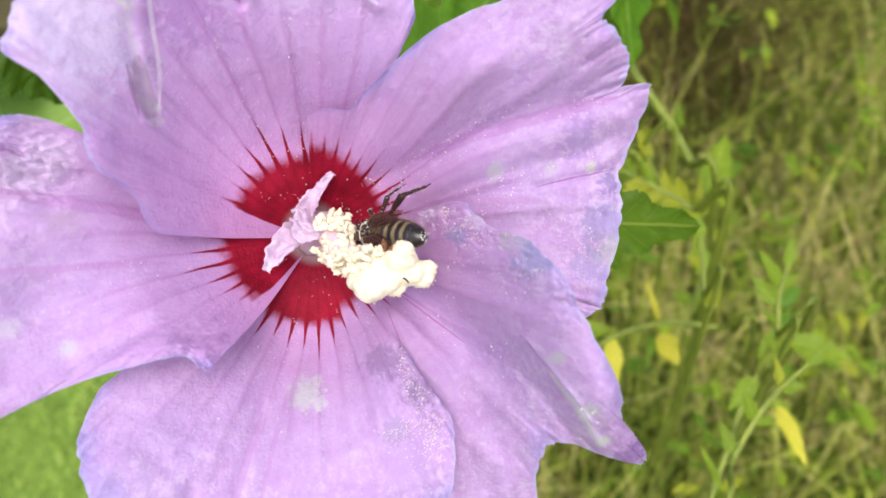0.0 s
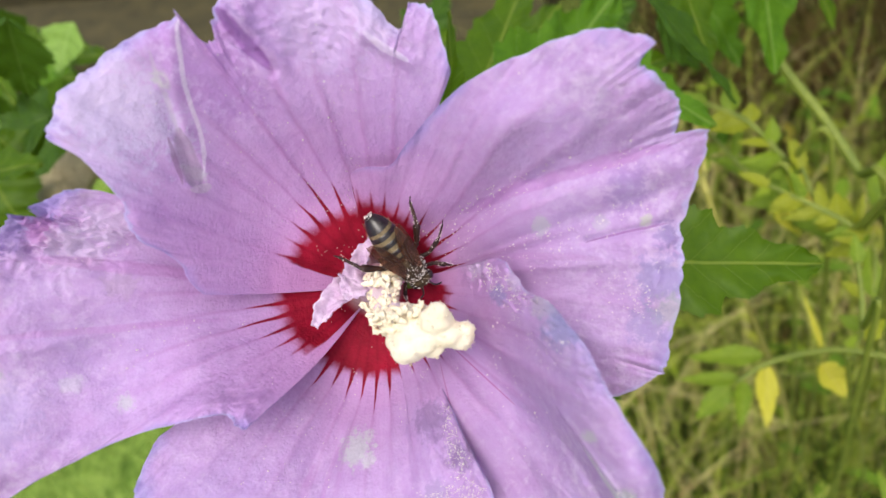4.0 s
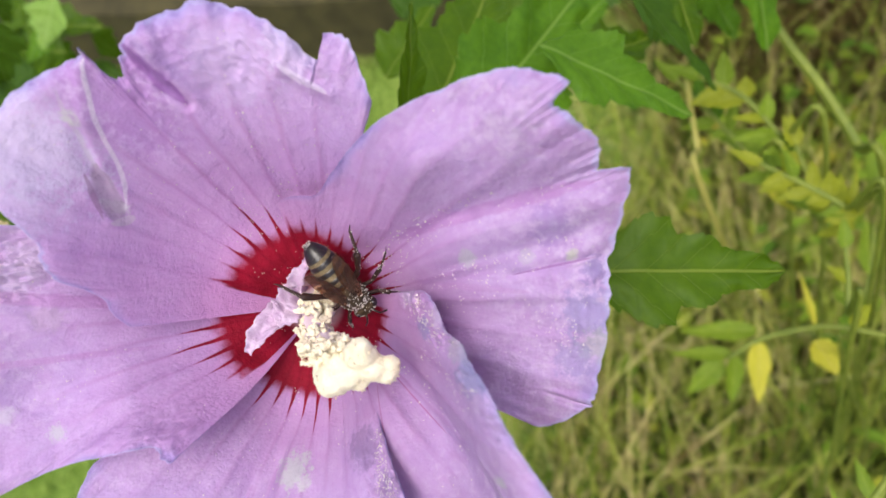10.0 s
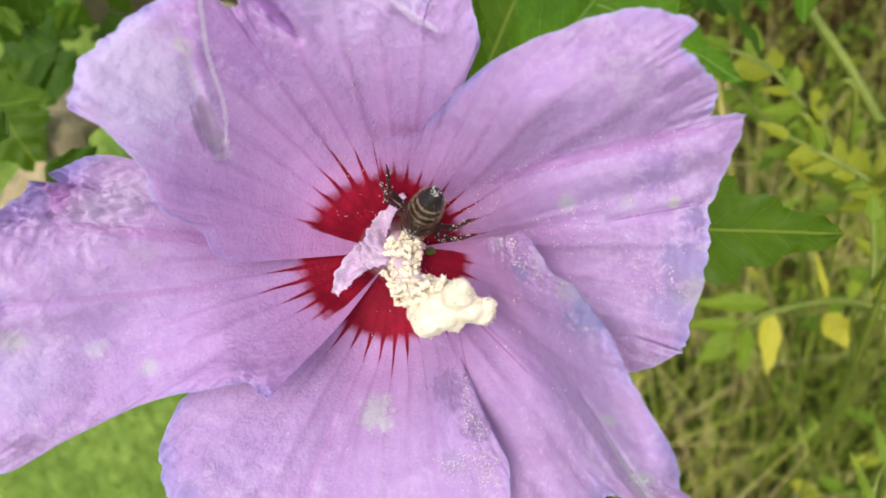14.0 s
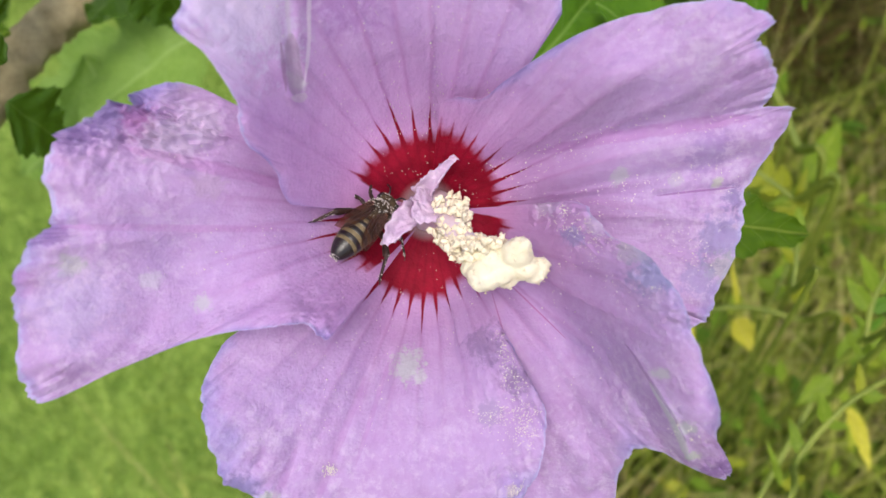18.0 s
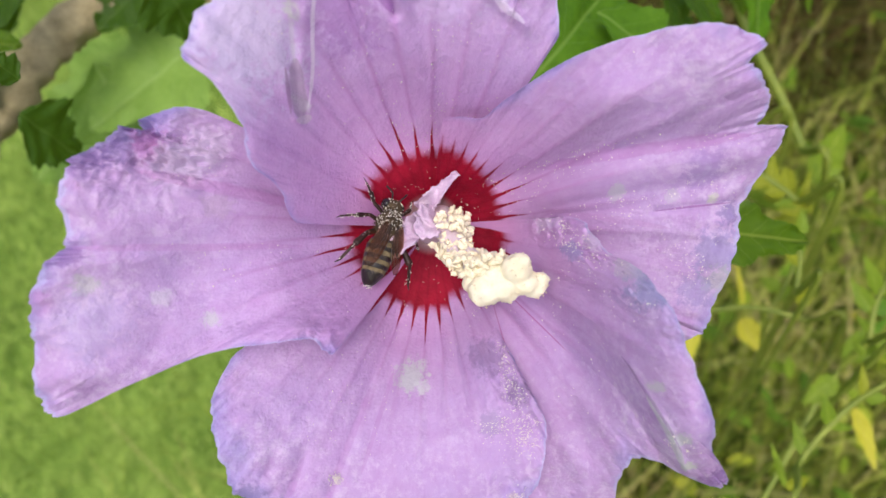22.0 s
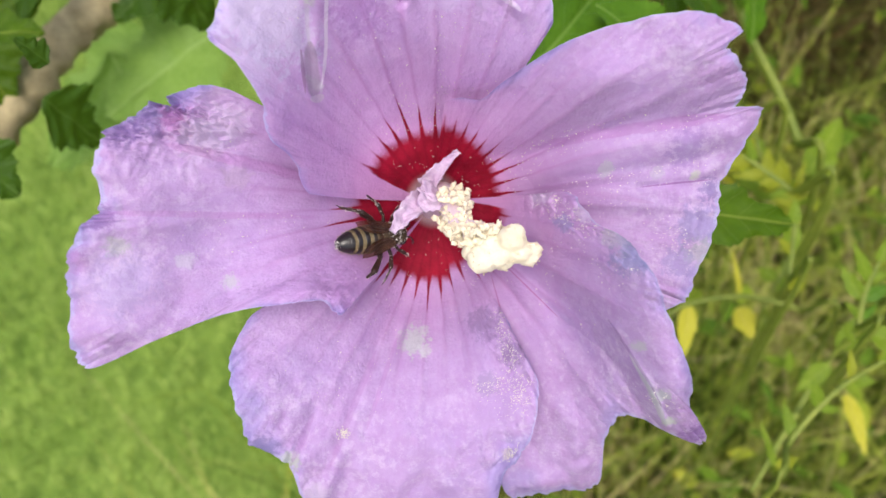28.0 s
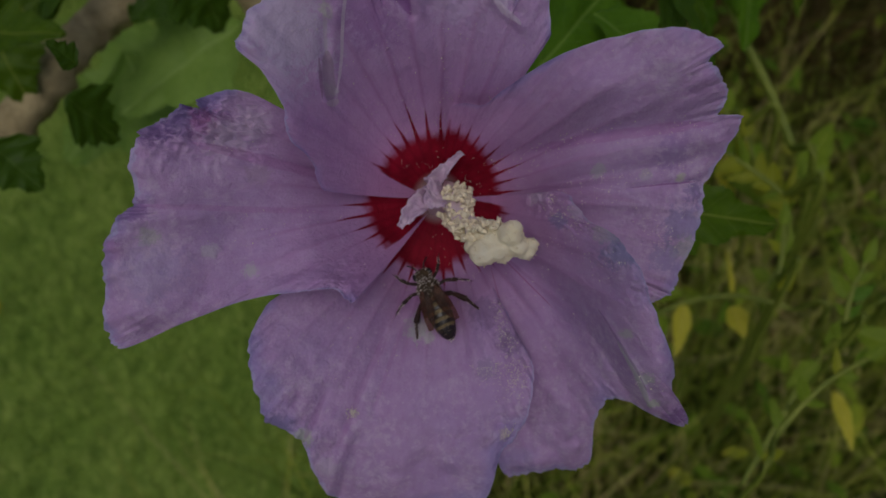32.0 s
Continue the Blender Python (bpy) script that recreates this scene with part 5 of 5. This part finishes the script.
def weed_foliage():
    """Small lance-shaped leaves that stand in loose sprays among the rough grass."""
    rng = np.random.default_rng(17)
    verts, faces = [], []
    for spray in range(210):
        while True:
            x, y = rng.uniform(0.02, 1.0), rng.uniform(-0.05, 1.35)
            if x > edge_x(y) + 0.08:
                break
        top = rng.uniform(0.22, 0.46)
        turn, lean = rng.uniform(0, 6.28), rng.uniform(0.1, 0.5)
        for leaf in range(int(rng.integers(5, 10))):
            f = rng.uniform(0.45, 1.0)
            root = np.array((x + math.cos(turn) * lean * top * f * f, y + math.sin(turn) * lean * top * f * f, top * f))
            a = turn + rng.uniform(-1.9, 1.9)
            ahead = np.array((math.cos(a), math.sin(a), rng.uniform(-0.2, 0.6)))
            ahead /= np.linalg.norm(ahead)
            across = np.cross(ahead, (0, 0, 1))
            across /= np.linalg.norm(across)
            size, wide = rng.uniform(0.014, 0.036), rng.uniform(0.16, 0.26)
            k = len(verts)
            for s, w in ((0.0, 0.04), (0.22, 0.8), (0.5, 1.0), (0.78, 0.6), (1.0, 0.02)):
                mid = root + ahead * size * s - np.array((0, 0, 0.25 * size * s * s))
                lift = np.array((0, 0, 0.12 * size * w))
                verts += [tuple(mid - across * size * wide * w + lift), tuple(mid), tuple(mid + across * size * wide * w + lift)]
            for s in range(4):
                for c in range(2):
                    q = k + 3 * s + c
                    faces.append((q, q + 1, q + 4, q + 3))
    ob = new("weed_foliage", mesh("weed_foliage", verts, faces, foliage_mat))
    tagged(ob, "sprays of small yellow-green weed leaves in rough grass", "weeds", kind="stuff")


weed_foliage()


def yellow_flowers():
    rng = random.Random(8)
    first = None
    for x, y in ((-0.79, 0.276), (-0.91, 0.215), (-0.85, 0.221), (-0.775, 0.262), (-0.98, 0.34)):
        m = pose(x, y, 0.0, 0, 0, rng.uniform(0, 360))
        if first:
            copy_thing(first, m)
            continue
        first = thing("lawn_flower", m, "small yellow flower in the mown lawn", "flower", "yellow flowers in the lawn")
        part("stem", tube("stem", [(0, 0, 0), (0.002, 0, 0.03), (0, 0.002, 0.055)], [0.0012, 0.001], stem_green, 6, 8), first)
        me = lump("flower_head", (0.011, 0.011, 0.005), yellow_flower, 0.35, 6.0, 1.0, 10, 24)
        part("flower_head", me, first, "yellow flower head").matrix_basis = pose(0, 0.002, 0.057, 90)


yellow_flowers()


def motions():
    """The bee works its way round the column, tail outwards."""
    rows = [
        (0.00, 9.2, -2.6, 17.0, 71, -54, 0),
        (0.50, 9.4, -1.5, 14.0, 56, -70, 0),
        (1.00, 9.7, -0.8, 12.0, 47, -58, 0),
        (1.40, 8.2, 1.5, 12.0, 39, -64, 0),
        (1.50, 8.6, 0.1, 12.0, 40, -63, 0),
        (1.60, 10.1, -1.3, 12.0, 27, -69, 0),
        (1.70, 9.3, -1.5, 13.0, 16, -71, 0),
        (1.75, 8.7, -1.7, 13.0, -58, -78, 0),
        (1.80, 8.0, -2.0, 13.0, -137, -79, 0),
        (1.90, 7.8, -0.1, 13.0, -128, -68, 0),
        (2.00, 7.8, -0.0, 13.0, -138, -59, 0),
        (2.30, 8.0, 0.9, 12.5, -152, -43, 0),
        (2.50, 7.2, 1.1, 12.5, -145, -43, 0),
        (3.00, 6.2, 1.9, 12.5, -143, -46, 0),
        (3.50, 5.8, 2.7, 12.5, -149, -41, 0),
        (5.50, 6.3, 2.2, 12.5, -146, -34, 0),
        (6.00, 6.4, 2.3, 12.5, -150, -25, 0),
        (7.00, 6.3, 2.1, 12.5, -151, -25, 0),
        (8.00, 6.3, 2.1, 12.5, -150, -24, 0),
        (9.00, 6.8, 2.4, 12.5, -148, -28, 0),
        (10.00, 7.0, 2.3, 12.5, -149, -35, 0),
        (11.00, 6.4, 3.1, 12.5, -150, -39, 0),
        (11.50, 6.9, 2.5, 12.5, -151, -50, 0),
        (12.00, 6.3, 2.7, 12.5, -154, -47, 0),
        (12.80, 6.8, 2.1, 13.5, -170, -68, 0),
        (13.20, 7.2, 2.3, 14.0, -172, -72, 0),
        (13.50, 7.3, 3.3, 14.5, -190, -74, 0),
        (15.50, -1.9, 3.2, 15.0, -242, -14, 0),
        (15.80, -2.8, 3.4, 15.0, -230, -20, 0),
        (16.00, -3.6, 2.6, 15.0, -222, -20, 0),
        (16.30, -5.0, 2.2, 15.0, -210, -30, 0),
        (16.80, -5.8, 1.8, 15.0, -181, -53, 0),
        (17.10, -6.0, -0.3, 14.5, -171, -59, 0),
        (17.20, -6.8, -0.8, 14.2, -120, -68, 0),
        (17.30, -6.8, -1.7, 14.0, -74, -68, 0),
        (17.50, -7.1, -2.2, 13.0, -46, -54, 0),
        (17.70, -7.3, -0.4, 13.0, -55, -50, 0),
        (18.00, -7.8, -2.2, 12.5, -41, -34, 0),
        (18.50, -7.3, -2.6, 12.5, -42, -38, 0),
        (19.00, -7.0, -2.4, 12.5, -25, -28, 20),
        (19.50, -5.9, -2.2, 12.5, -18, -24, 34),
        (20.00, -6.6, -2.6, 12.5, -18, -14, 34),
        (21.00, -5.9, -2.8, 12.5, -12, -12, 34),
        (22.00, -6.0, -2.4, 12.5, -15, -12, 34),
        (23.00, -6.2, -2.4, 12.5, -15, -13, 34),
        (24.00, -6.2, -2.1, 12.5, -15, -10, 34),
        (25.00, -6.1, -2.4, 12.5, -12, -12, 34),
        (25.50, -6.2, -2.4, 12.5, -13, -15, 34),
        (26.50, -7.0, -4.5, 12.5, -50, -36, 15),
        (27.50, -7.7, -5.6, 12.5, -98, -46, 0),
        (28.00, -7.9, -5.9, 12.5, -78, -45, 0),
        (28.50, -8.0, -5.7, 12.5, -84, -49, 0),
        (29.00, -6.5, -5.2, 13.0, -59, -61, 0),
        (29.30, -6.6, -7.0, 13.0, -40, -58, 0),
        (29.90, -6.3, -6.6, 12.5, -18, -55, 0),
        (30.00, -5.2, -7.9, 12.5, -6, -54, 0),
        (30.30, -3.5, -10.1, 12.0, 14, -60, 0),
        (30.50, -1.9, -10.6, 12.0, 34, -36, 0),
        (31.00, -0.7, -10.4, 11.5, 38, -27, 0),
        (31.30, -0.5, -11.1, 11.0, 32, -24, 0),
        (31.60, 1.4, -14.2, 10.0, 18, -14, 0),
        (32.00, -0.2, -16.5, 10.0, 26, -14, 0),
    ]
    walk(bee, [(t, FLOWER @ pose(x * MM, y * MM, z * MM) @ pose(0, 0, 0, 0, 0, az) @ pose(0, 0, 0, el) @ pose(0, 0, 0, 0, roll)) for t, x, y, z, az, el, roll in rows])


motions()
